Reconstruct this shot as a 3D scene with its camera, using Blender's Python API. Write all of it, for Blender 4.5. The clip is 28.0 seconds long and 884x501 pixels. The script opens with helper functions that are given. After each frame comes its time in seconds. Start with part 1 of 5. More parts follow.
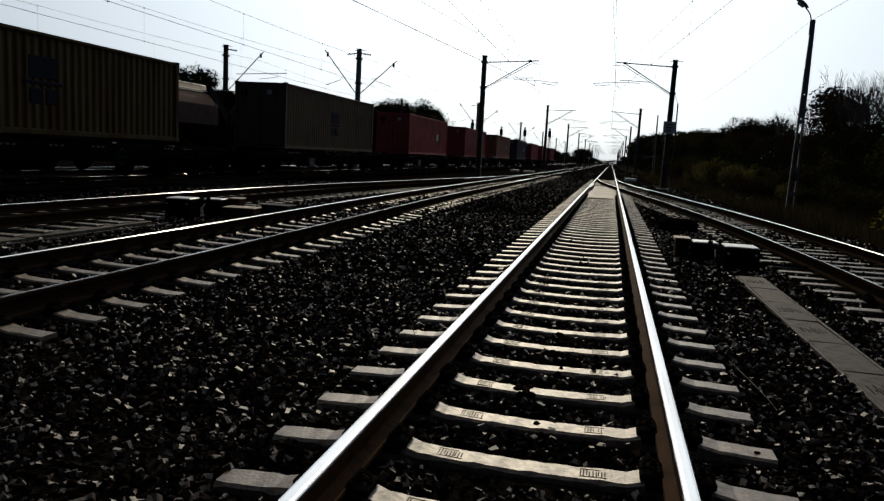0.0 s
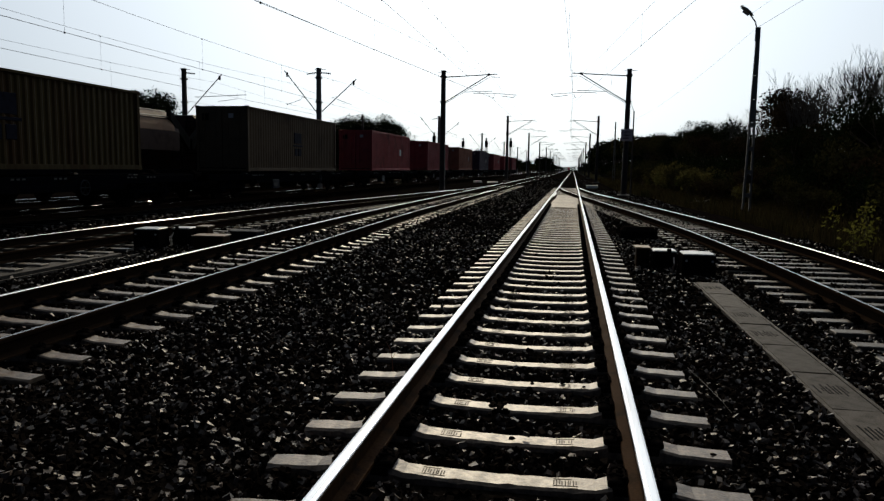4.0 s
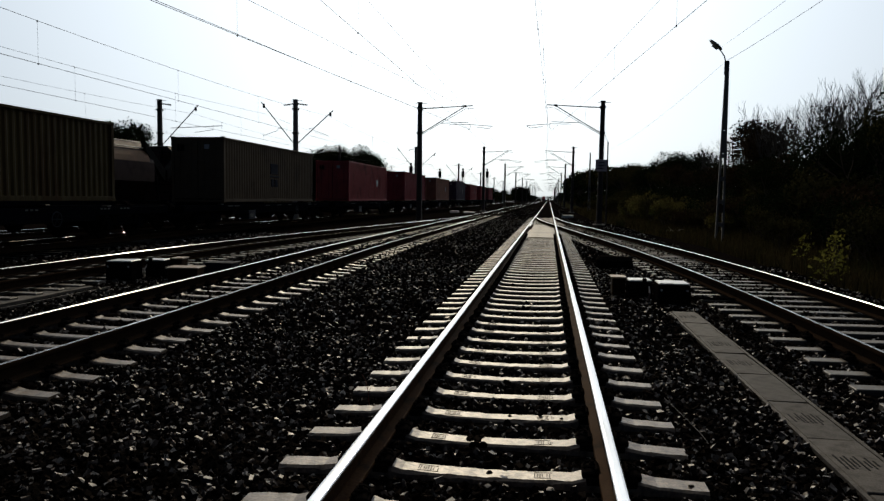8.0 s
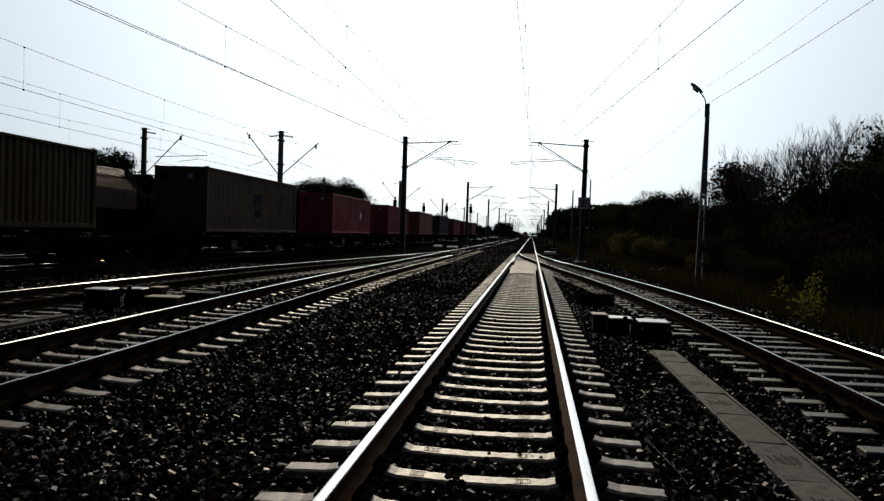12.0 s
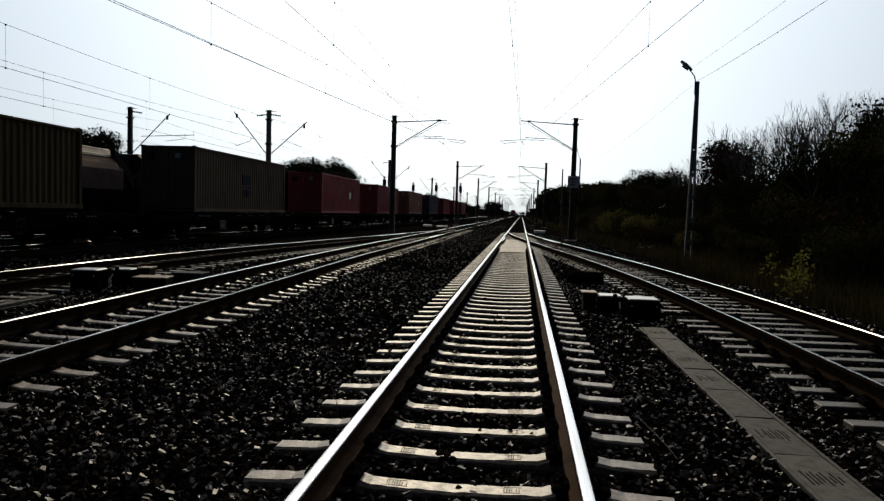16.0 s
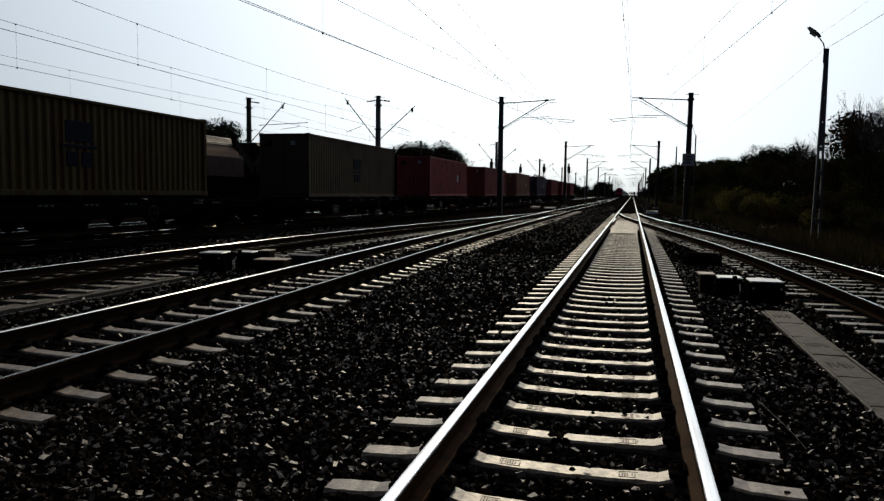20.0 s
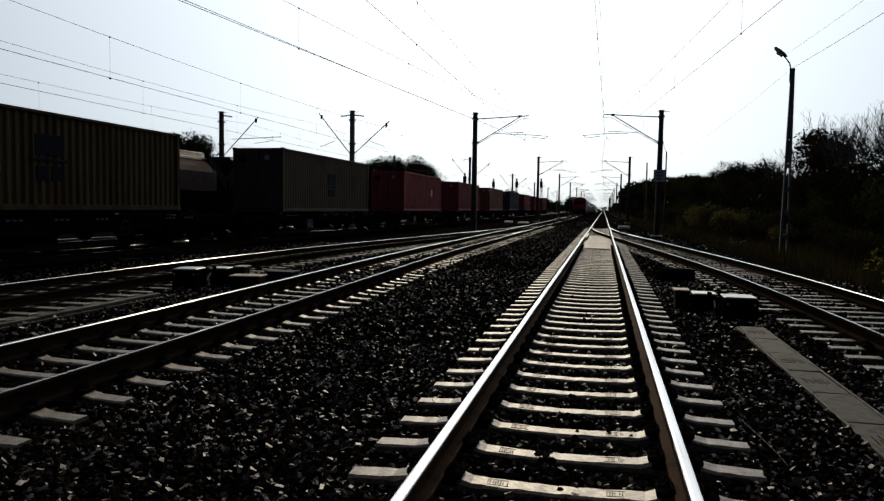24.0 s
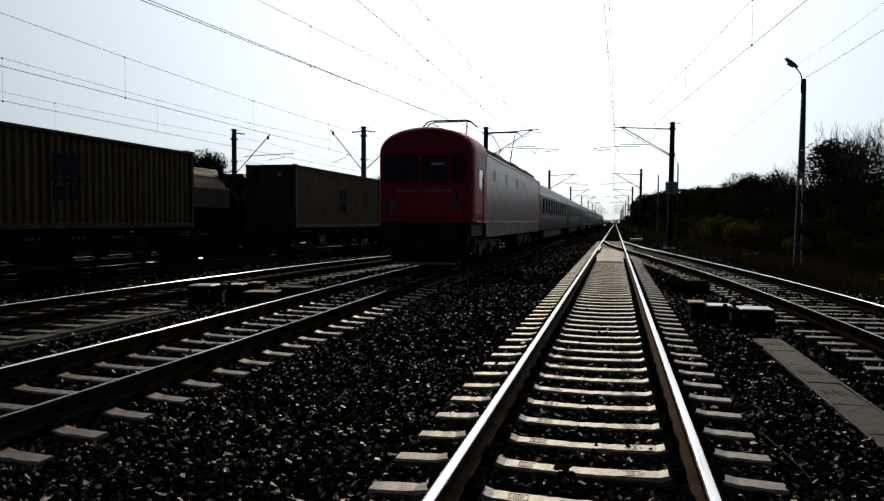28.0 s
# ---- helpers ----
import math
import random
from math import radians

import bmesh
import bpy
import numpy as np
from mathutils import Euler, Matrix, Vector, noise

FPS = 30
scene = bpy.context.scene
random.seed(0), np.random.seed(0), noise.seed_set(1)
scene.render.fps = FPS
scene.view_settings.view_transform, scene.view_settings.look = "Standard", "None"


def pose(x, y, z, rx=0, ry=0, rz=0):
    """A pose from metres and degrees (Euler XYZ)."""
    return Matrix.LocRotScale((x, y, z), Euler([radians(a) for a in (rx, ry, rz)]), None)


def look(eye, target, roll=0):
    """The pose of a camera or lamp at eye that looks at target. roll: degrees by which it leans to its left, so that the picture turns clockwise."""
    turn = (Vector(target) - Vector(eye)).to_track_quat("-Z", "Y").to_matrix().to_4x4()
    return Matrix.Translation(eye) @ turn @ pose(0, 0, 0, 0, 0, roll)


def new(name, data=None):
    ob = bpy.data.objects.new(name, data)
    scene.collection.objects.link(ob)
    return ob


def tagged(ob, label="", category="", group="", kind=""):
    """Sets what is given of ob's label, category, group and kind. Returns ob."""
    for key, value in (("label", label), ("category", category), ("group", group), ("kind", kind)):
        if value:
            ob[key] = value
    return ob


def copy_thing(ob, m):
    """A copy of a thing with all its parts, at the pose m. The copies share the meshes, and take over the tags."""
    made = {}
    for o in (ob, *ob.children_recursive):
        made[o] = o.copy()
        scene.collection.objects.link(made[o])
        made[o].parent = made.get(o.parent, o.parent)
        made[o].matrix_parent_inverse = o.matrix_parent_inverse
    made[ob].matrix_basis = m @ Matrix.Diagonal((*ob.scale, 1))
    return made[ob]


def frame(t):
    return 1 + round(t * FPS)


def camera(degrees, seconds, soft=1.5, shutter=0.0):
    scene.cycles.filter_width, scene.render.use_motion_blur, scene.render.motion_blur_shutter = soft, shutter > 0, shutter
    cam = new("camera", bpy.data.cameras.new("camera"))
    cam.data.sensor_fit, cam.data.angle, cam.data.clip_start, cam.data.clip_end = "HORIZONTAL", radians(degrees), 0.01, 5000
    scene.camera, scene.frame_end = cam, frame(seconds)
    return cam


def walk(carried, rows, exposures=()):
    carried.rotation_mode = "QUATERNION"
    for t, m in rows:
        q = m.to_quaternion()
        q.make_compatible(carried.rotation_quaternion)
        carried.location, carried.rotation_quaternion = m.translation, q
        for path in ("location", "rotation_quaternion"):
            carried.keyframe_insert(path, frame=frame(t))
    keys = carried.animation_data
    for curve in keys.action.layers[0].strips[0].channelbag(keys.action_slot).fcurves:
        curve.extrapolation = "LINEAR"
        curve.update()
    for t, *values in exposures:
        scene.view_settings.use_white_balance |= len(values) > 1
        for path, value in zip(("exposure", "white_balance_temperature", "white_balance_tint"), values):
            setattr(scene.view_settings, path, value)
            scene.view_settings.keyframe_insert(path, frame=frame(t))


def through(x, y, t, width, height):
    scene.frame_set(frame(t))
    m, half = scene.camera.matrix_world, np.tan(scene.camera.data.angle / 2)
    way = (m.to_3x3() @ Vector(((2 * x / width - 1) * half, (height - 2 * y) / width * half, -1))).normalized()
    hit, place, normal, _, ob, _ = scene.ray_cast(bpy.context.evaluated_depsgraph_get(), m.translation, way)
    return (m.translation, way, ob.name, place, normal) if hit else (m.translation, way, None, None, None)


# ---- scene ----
cam = camera(62.4, 28.0, soft=1.35)
PATH = [
    (0, (0.3276, 0.3708, 1.3067), (-0.1056, 2.3056, 1.0445), 3.07),
    (0.5, (0.2532, 0.2159, 1.3736), (-0.1979, 2.1404, 1.0691), 0.96),
    (0.7, (0.2392, 0.1173, 1.4099), (-0.1754, 2.0304, 0.9985), 1.08),
    (1, (0.2136, 0.1114, 1.4554), (-0.4161, 1.9664, 1.0521), 1.50),
    (1.2, (0.2578, 0.0703, 1.4804), (-0.2940, 1.9625, 1.1379), 1.30),
    (1.5, (0.2125, 0.0646, 1.4580), (-0.2573, 1.9877, 1.1731), 1.79),
    (2, (0.2805, 0.0569, 1.4635), (-0.1498, 1.9970, 1.2378), 1.41),
    (2.5, (0.3278, 0.0593, 1.4589), (-0.0365, 2.0119, 1.2245), 1.61),
    (3, (0.3320, 0.0461, 1.4431), (-0.0711, 1.9896, 1.1979), 0.99),
    (3.5, (0.3640, 0.0478, 1.4750), (-0.0718, 1.9857, 1.2416), -0.67),
    (4, (0.3462, 0.0688, 1.4625), (-0.0001, 2.0255, 1.2361), 0.81),
    (4.5, (0.3499, 0.0889, 1.4856), (0.0783, 2.0614, 1.2971), 1.22),
    (6.5, (0.3281, 0.1036, 1.4812), (0.0074, 2.0705, 1.3122), 1.19),
    (7, (0.3358, 0.0915, 1.4795), (0.0251, 2.0607, 1.3190), 1.19),
    (7.5, (0.3289, 0.0857, 1.4887), (0.0224, 2.0551, 1.3228), 1.37),
    (8, (0.3526, 0.0819, 1.4761), (0.0653, 2.0559, 1.3320), 0.68),
    (8.5, (0.3389, 0.0763, 1.4804), (0.0248, 2.0483, 1.3682), 0.70),
    (9, (0.3551, 0.0590, 1.4758), (0.0090, 2.0282, 1.4252), -0.10),
    (9.5, (0.3401, 0.0704, 1.4749), (0.0354, 2.0461, 1.4126), 0.48),
    (10, (0.3579, 0.0845, 1.5124), (0.0907, 2.0644, 1.4196), 2.55),
    (10.5, (0.3484, 0.0747, 1.4815), (0.0925, 2.0581, 1.4584), 2.38),
    (11, (0.3365, 0.0745, 1.4745), (0.0940, 2.0596, 1.4516), 2.31),
    (11.5, (0.3540, 0.0764, 1.4831), (0.1159, 2.0617, 1.4404), 2.06),
    (12, (0.3554, 0.0811, 1.4805), (0.1125, 2.0657, 1.4308), 1.86),
    (12.5, (0.3514, 0.0966, 1.4705), (0.1566, 2.0858, 1.3988), 2.05),
    (14.5, (0.3567, 0.0905, 1.4613), (0.1556, 2.0784, 1.3724), 1.71),
    (15, (0.3542, 0.0908, 1.4713), (0.1426, 2.0770, 1.3698), 1.70),
    (15.5, (0.3467, 0.1029, 1.4671), (0.1354, 2.0891, 1.3638), 1.62),
    (16, (0.3517, 0.1109, 1.4620), (0.1383, 2.0967, 1.3573), 1.62),
    (16.5, (0.3555, 0.1143, 1.4675), (0.1507, 2.0999, 1.3439), 1.70),
    (17, (0.3516, 0.1103, 1.4668), (0.1400, 2.0952, 1.3425), 1.68),
    (17.5, (0.3578, 0.1129, 1.4653), (0.1370, 2.0968, 1.3405), 1.70),
    (18, (0.2796, 0.1298, 1.4420), (0.0892, 2.1155, 1.2981), 3.34),
    (18.3, (0.2888, 0.0730, 1.4611), (-0.2523, 1.9912, 1.2932), 2.75),
    (18.5, (0.3202, 0.1044, 1.4528), (-0.3106, 1.9960, 1.2990), 2.36),
    (19, (0.3174, 0.0859, 1.4512), (-0.3058, 1.9834, 1.3462), 1.92),
    (19.5, (0.3718, 0.0808, 1.4474), (-0.3464, 1.9437, 1.3301), 0.55),
    (19.7, (0.3355, 0.0601, 1.4544), (-0.2760, 1.9585, 1.3069), 0.29),
    (20, (0.3261, 0.1040, 1.4514), (-0.1744, 2.0338, 1.2925), 0.71),
    (20.5, (0.3298, 0.0951, 1.4558), (-0.0835, 2.0468, 1.3153), 0.85),
    (22.5, (0.2243, 0.1104, 1.4679), (-0.1811, 2.0619, 1.3022), 0.97),
    (23, (0.2225, 0.1218, 1.4729), (-0.1729, 2.0751, 1.3047), 0.85),
    (23.5, (0.2243, 0.0988, 1.4850), (-0.1792, 2.0529, 1.3487), 0.99),
    (24, (0.2362, 0.0837, 1.4855), (-0.1932, 2.0334, 1.3667), 0.86),
    (24.5, (0.2292, 0.0865, 1.4867), (-0.1983, 2.0374, 1.3802), 0.76),
    (25, (0.2317, 0.0806, 1.4839), (-0.2013, 2.0301, 1.3741), 0.69),
    (25.5, (0.2264, 0.0667, 1.4839), (-0.2121, 2.0153, 1.3803), 0.61),
    (26, (0.2278, 0.0649, 1.4908), (-0.2227, 2.0110, 1.3921), 0.79),
    (26.5, (0.2286, 0.0561, 1.4877), (-0.2235, 2.0023, 1.3990), 0.63),
    (27, (0.2227, 0.0583, 1.4879), (-0.2259, 2.0051, 1.3944), 0.55),
    (27.5, (0.2225, 0.0512, 1.4946), (-0.2310, 1.9973, 1.4108), 0.26),
    (28, (0.2033, 0.0463, 1.4882), (-0.2574, 1.9908, 1.4084), 0.26),
]
EXPOSURE = [
    (0, -1.55, 6250, 4), (0.6, -1.55, 6250, 4), (0.9, -0.85, 6250, 4), (1.2, 0.45, 6250, 4), (1.5, -0.15, 6250, 4), (1.8, -0.55, 6250, 4), (2.1, -0.85, 6250, 4), (2.5, -1.42, 6250, 4), (2.8, -1.55, 6250, 4), (28, -1.55, 6250, 4),
]
walk(cam, [(t, look(eye, target, roll)) for t, eye, target, roll in PATH], EXPOSURE)


# ---- daylight: a low haze-white sky with the sun ahead and a little to the left ----
SUN_AZ, SUN_EL = -7.0, 29.0  # degrees: from the track's direction (left is minus), above the horizon
world = bpy.data.worlds.new("sky")
scene.world = world
world.use_nodes = True
wn, wl = world.node_tree.nodes, world.node_tree.links
sky = wn.new("ShaderNodeTexSky")
sky.sky_type, sky.sun_disc = "NISHITA", False
sky.sun_elevation, sky.sun_rotation = radians(SUN_EL), radians(SUN_AZ)
sky.air_density, sky.dust_density, sky.ozone_density, sky.altitude = 0.6, 3.4, 3.4, 60
wn["Background"].inputs["Strength"].default_value = 0.14
# thin haze: a broad white aureole round the sun, fading out at a right angle from it
SUN_WAY = (math.sin(radians(SUN_AZ)) * math.cos(radians(SUN_EL)), math.cos(radians(SUN_AZ)) * math.cos(radians(SUN_EL)), math.sin(radians(SUN_EL)))
way = wn.new("ShaderNodeTexCoord")
dot = wn.new("ShaderNodeVectorMath")
dot.operation = "DOT_PRODUCT"
dot.inputs[1].default_value = SUN_WAY
wl.new(way.outputs["Generated"], dot.inputs[0])
lobe = wn.new("ShaderNodeMapRange")
wl.new(dot.outputs["Value"], lobe.inputs[0])
power = wn.new("ShaderNodeMath")
power.operation = "POWER"
power.inputs[1].default_value = 2.05
wl.new(lobe.outputs[0], power.inputs[0])
veil = wn.new("ShaderNodeMix")
veil.data_type, veil.blend_type = "RGBA", "ADD"
veil.inputs[7].default_value = (18.6, 19.2, 20.3, 1)
wl.new(power.outputs[0], veil.inputs[0])
clear = wn.new("ShaderNodeMix")
clear.data_type, clear.blend_type = "RGBA", "MULTIPLY"
clear.inputs[0].default_value, clear.inputs[7].default_value = 1.0, (0.40, 0.425, 0.445, 1)
wl.new(sky.outputs[0], clear.inputs[6])
wl.new(clear.outputs[2], veil.inputs[6])
wl.new(veil.outputs[2], wn["Background"].inputs["Color"])
sun_data = bpy.data.lights.new("sun", "SUN")
sun_data.energy, sun_data.angle, sun_data.color = 4.8, radians(0.6), (1.0, 0.80, 0.56)
sun = new("sun", sun_data)
sun.matrix_world = look((0, 0, 60), (-60 * math.tan(radians(90 - SUN_EL)) * math.sin(radians(SUN_AZ)), -60 * math.tan(radians(90 - SUN_EL)) * math.cos(radians(SUN_AZ)), 0))


# ---- materials ----
def mat(name, color, rough=0.7, metal=0.0, vary=0.25, scale=8.0, fine=60.0, bump=0.3, second=None, island=0.0, per_object=0.0, depth=0.01, spec=0.5, stretch=(1, 1, 1), amount=0.5):
    """A procedural surface: a base colour broken up at two scales, stains of a second colour, and fine relief."""
    m = bpy.data.materials.new(name)
    m.use_nodes = True
    n, l = m.node_tree.nodes, m.node_tree.links
    b = n["Principled BSDF"]
    b.inputs["Metallic"].default_value, b.inputs["Specular IOR Level"].default_value = metal, spec
    co = n.new("ShaderNodeTexCoord")
    mp = n.new("ShaderNodeMapping")
    mp.inputs["Scale"].default_value = stretch
    l.new(co.outputs["Object"], mp.inputs[0])
    big, small = n.new("ShaderNodeTexNoise"), n.new("ShaderNodeTexNoise")
    for t, s, d in ((big, scale, 4), (small, fine, 3)):
        t.inputs["Scale"].default_value, t.inputs["Detail"].default_value = s, d
        l.new(mp.outputs[0], t.inputs["Vector"])
    ramp = n.new("ShaderNodeValToRGB")
    ramp.color_ramp.elements[0].position, ramp.color_ramp.elements[1].position = 0.75 - amount * 0.5, 0.9 - amount * 0.4
    l.new(big.outputs["Fac"], ramp.inputs[0])
    mix = n.new("ShaderNodeMix")
    mix.data_type = "RGBA"
    mix.inputs[6].default_value = (*color, 1)
    mix.inputs[7].default_value = (*(second or [c * 0.6 for c in color]), 1)
    l.new(ramp.outputs[0], mix.inputs[0])
    hsv = n.new("ShaderNodeHueSaturation")
    l.new(mix.outputs[2], hsv.inputs["Color"])
    rng = n.new("ShaderNodeMapRange")
    rng.inputs[1].default_value, rng.inputs[2].default_value = 0.25, 0.75
    rng.inputs[3].default_value, rng.inputs[4].default_value = 1 - vary, 1 + vary
    l.new(small.outputs["Fac"], rng.inputs[0])
    value = rng.outputs[0]
    for kind, size in (("ShaderNodeNewGeometry", island), ("ShaderNodeObjectInfo", per_object)):
        if size:
            src = n.new(kind)
            r2 = n.new("ShaderNodeMapRange")
            r2.inputs[3].default_value, r2.inputs[4].default_value = 1 - size, 1 + size
            l.new(src.outputs["Random Per Island" if island and kind.endswith("Geometry") else "Random"], r2.inputs[0])
            mul = n.new("ShaderNodeMath")
            mul.operation = "MULTIPLY"
            l.new(value, mul.inputs[0])
            l.new(r2.outputs[0], mul.inputs[1])
            value = mul.outputs[0]
    l.new(value, hsv.inputs["Value"])
    l.new(hsv.outputs[0], b.inputs["Base Color"])
    rr = n.new("ShaderNodeMapRange")
    rr.inputs[3].default_value, rr.inputs[4].default_value = max(0.03, rough - 0.12), min(1.0, rough + 0.12)
    l.new(big.outputs["Fac"], rr.inputs[0])
    l.new(rr.outputs[0], b.inputs["Roughness"])
    if bump:
        bp = n.new("ShaderNodeBump")
        bp.inputs["Strength"].default_value, bp.inputs["Distance"].default_value = bump, depth
        l.new(small.outputs["Fac"], bp.inputs["Height"])
        l.new(bp.outputs[0], b.inputs["Normal"])
    return m


# near-black bed and stone: shaded flanks and gaps are put into the colour
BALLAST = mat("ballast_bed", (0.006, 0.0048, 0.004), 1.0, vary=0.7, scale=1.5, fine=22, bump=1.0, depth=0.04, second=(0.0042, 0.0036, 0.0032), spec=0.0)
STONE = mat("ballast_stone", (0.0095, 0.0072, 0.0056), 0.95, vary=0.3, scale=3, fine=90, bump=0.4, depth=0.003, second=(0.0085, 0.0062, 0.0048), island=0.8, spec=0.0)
# paler copy of the stone, standing for sunlit tops and glints
STONE_GLINT = mat("ballast_stone_glint", (0.064, 0.046, 0.034), 0.5, vary=0.3, scale=3, fine=90, bump=0.4, depth=0.003, second=(0.034, 0.024, 0.018), island=0.85, spec=0.3)
CONCRETE = mat("sleeper_concrete", (0.158, 0.108, 0.067), 0.47, vary=0.5, scale=16, fine=55, bump=0.6, depth=0.005, second=(0.066, 0.044, 0.028), per_object=0.2, spec=0.55, amount=0.62)
TIMBER = mat("bearer_timber", (0.1, 0.08, 0.06), 0.55, vary=0.3, scale=4, fine=50, bump=0.5, depth=0.004, second=(0.062, 0.05, 0.038), per_object=0.25, stretch=(0.3, 2, 2), spec=0.4)
SLAB = mat("trough_concrete", (0.074, 0.063, 0.052), 0.75, vary=0.45, scale=9, fine=90, bump=0.4, depth=0.003, second=(0.048, 0.04, 0.033), per_object=0.18, spec=0.12, amount=0.6)
# darker rust for side tracks: the rails' side shadow is in the colour
SHADERUST = mat("shaded_rail_rust", (0.02, 0.0125, 0.008), 0.9, vary=0.35, scale=6, fine=60, bump=0.5, depth=0.003, second=(0.012, 0.008, 0.006), spec=0.0)
RUST = mat("rail_rust", (0.045, 0.022, 0.01), 0.8, vary=0.35, scale=6, fine=60, bump=0.5, depth=0.003, second=(0.022, 0.014, 0.009), spec=0.02)
STEEL = mat("rail_steel", (0.66, 0.65, 0.64), 0.2, metal=1.0, vary=0.08, scale=3, fine=40, bump=0.0, stretch=(6, 0.2, 1))
STEEL_DULL = mat("dull_rail_steel", (0.6, 0.58, 0.56), 0.2, metal=1.0, vary=0.15, scale=3, fine=40, bump=0.0, stretch=(6, 0.2, 1))
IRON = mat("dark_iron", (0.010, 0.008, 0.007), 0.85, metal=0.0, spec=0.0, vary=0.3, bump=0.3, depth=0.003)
BLACK = mat("black_cast_housing", (0.006, 0.005, 0.0045), 0.9, spec=0.0, vary=0.3, scale=5, bump=0.3, depth=0.003, second=(0.01, 0.0075, 0.006))
INFILL = mat("worn_infill_concrete", (0.15, 0.118, 0.085), 0.6, vary=0.3, scale=3, fine=30, bump=0.4, depth=0.004, second=(0.09, 0.07, 0.05), spec=0.25, per_object=0.25)
NAVY = mat("navy_logo_paint", (0.008, 0.009, 0.018), 0.8, vary=0.2, bump=0.1, spec=0.05)
STAIN = mat("dark_concrete_mark", (0.07, 0.056, 0.042), 0.8, vary=0.3, bump=0.2, spec=0.1)
LID = mat("galvanised_lid", (0.42, 0.42, 0.41), 0.42, metal=0.6, vary=0.15, scale=6, bump=0.2, depth=0.003, second=(0.28, 0.27, 0.25))
RUSTY = mat("rusty_brown_box", (0.04, 0.022, 0.01), 0.7, vary=0.3, scale=6, bump=0.3, depth=0.003, second=(0.02, 0.012, 0.007), spec=0.02)
TAN = mat("tan_box_paint", (0.16, 0.098, 0.05), 0.6, vary=0.2, scale=7, bump=0.2, second=(0.25, 0.15, 0.08))
GREYBOX = mat("grey_box_paint", (0.022, 0.025, 0.031), 0.7, spec=0.05, vary=0.2, scale=7, bump=0.2)
MASTC = mat("mast_steel", (0.05, 0.042, 0.036), 0.6, metal=0.0, spec=0.12, vary=0.25, scale=3, bump=0.3, depth=0.004, second=(0.075, 0.05, 0.038))
MASTK = mat("mast_concrete", (0.17, 0.155, 0.14), 0.8, spec=0.1, vary=0.2, scale=2, bump=0.4, depth=0.004, second=(0.2, 0.19, 0.185))
WIRE = mat("copper_wire", (0.02, 0.018, 0.017), 0.85, spec=0.1, metal=0.0, vary=0.1, bump=0)
INSUL = mat("brown_insulator", (0.06, 0.03, 0.02), 0.3, vary=0.1, bump=0)
SIGN = mat("weathered_sign", (0.62, 0.52, 0.5), 0.6, vary=0.25, scale=5, fine=20, bump=0.1, second=(0.3, 0.23, 0.22))
PLATE = mat("sign_plate", (0.4, 0.38, 0.36), 0.5, vary=0.15, bump=0.1)
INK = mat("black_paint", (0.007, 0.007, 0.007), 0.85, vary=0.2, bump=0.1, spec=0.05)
BEIGE = mat("container_beige", (0.055, 0.04, 0.0145), 0.65, vary=0.25, scale=2.2, fine=14, bump=0.2, depth=0.004, second=(0.042, 0.022, 0.008), amount=0.6, spec=0.05, stretch=(1, 1, 0.12))
BEIGE2 = mat("container_pale", (0.115, 0.082, 0.05), 0.65, vary=0.12, scale=0.9, fine=14, bump=0.2, depth=0.004, second=(0.08, 0.055, 0.036), spec=0.05)
RED = mat("container_red", (0.34, 0.055, 0.055), 0.6, spec=0.1, vary=0.15, scale=0.9, fine=14, bump=0.2, depth=0.004, second=(0.18, 0.04, 0.04))
MAROON = mat("container_maroon", (0.29, 0.052, 0.056), 0.6, spec=0.1, vary=0.15, scale=0.9, fine=14, bump=0.2, depth=0.004)
OCHRE = mat("container_ochre", (0.3, 0.12, 0.07), 0.6, spec=0.1, vary=0.15, scale=0.9, fine=14, bump=0.2, depth=0.004)
BLUE = mat("container_blue", (0.075, 0.055, 0.075), 0.6, spec=0.1, vary=0.15, scale=0.9, fine=14, bump=0.2, depth=0.004)
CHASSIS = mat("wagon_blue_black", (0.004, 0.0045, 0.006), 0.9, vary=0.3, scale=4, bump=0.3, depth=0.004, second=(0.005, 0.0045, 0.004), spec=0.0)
LETTER = mat("faded_lettering", (0.015, 0.015, 0.014), 0.7, vary=0.2, bump=0)
# flap tan is paler than the body: light on upward slopes is painted in
HOPPER = mat("hopper_tan_brown", (0.2, 0.125, 0.08), 0.75, spec=0.12, vary=0.2, scale=1.2, bump=0.2, depth=0.004, second=(0.28, 0.16, 0.1))
HOPPERD = mat("hopper_dark", (0.05, 0.03, 0.026), 0.7, spec=0.12, vary=0.2, scale=2, bump=0.2, depth=0.004)
CANVAS = mat("hopper_roof_pale", (0.3, 0.27, 0.23), 0.5, vary=0.15, scale=2, bump=0.2)
LOCO = mat("loco_red", (0.5, 0.018, 0.045), 0.45, spec=0.3, vary=0.12, scale=2, fine=20, bump=0.05, second=(0.3, 0.014, 0.03))
LOCOSIDE = mat("loco_side_grey", (0.36, 0.245, 0.262), 0.32, spec=0.5, vary=0.1, scale=2, fine=20, bump=0.05)
LOCOD = mat("loco_underframe", (0.010, 0.008, 0.009), 0.7, vary=0.3, bump=0.3)
LOCOROOF = mat("loco_roof", (0.2, 0.17, 0.165), 0.55, vary=0.2, bump=0.1)
COACH = mat("coach_grey_blue", (0.085, 0.088, 0.1), 0.35, spec=0.4, vary=0.1, scale=1, fine=10, bump=0.05)
COACHROOF = mat("coach_roof", (0.16, 0.16, 0.165), 0.45, vary=0.12, scale=1, bump=0.1)
WHITE = mat("white_paint", (0.75, 0.74, 0.72), 0.5, vary=0.08, bump=0)
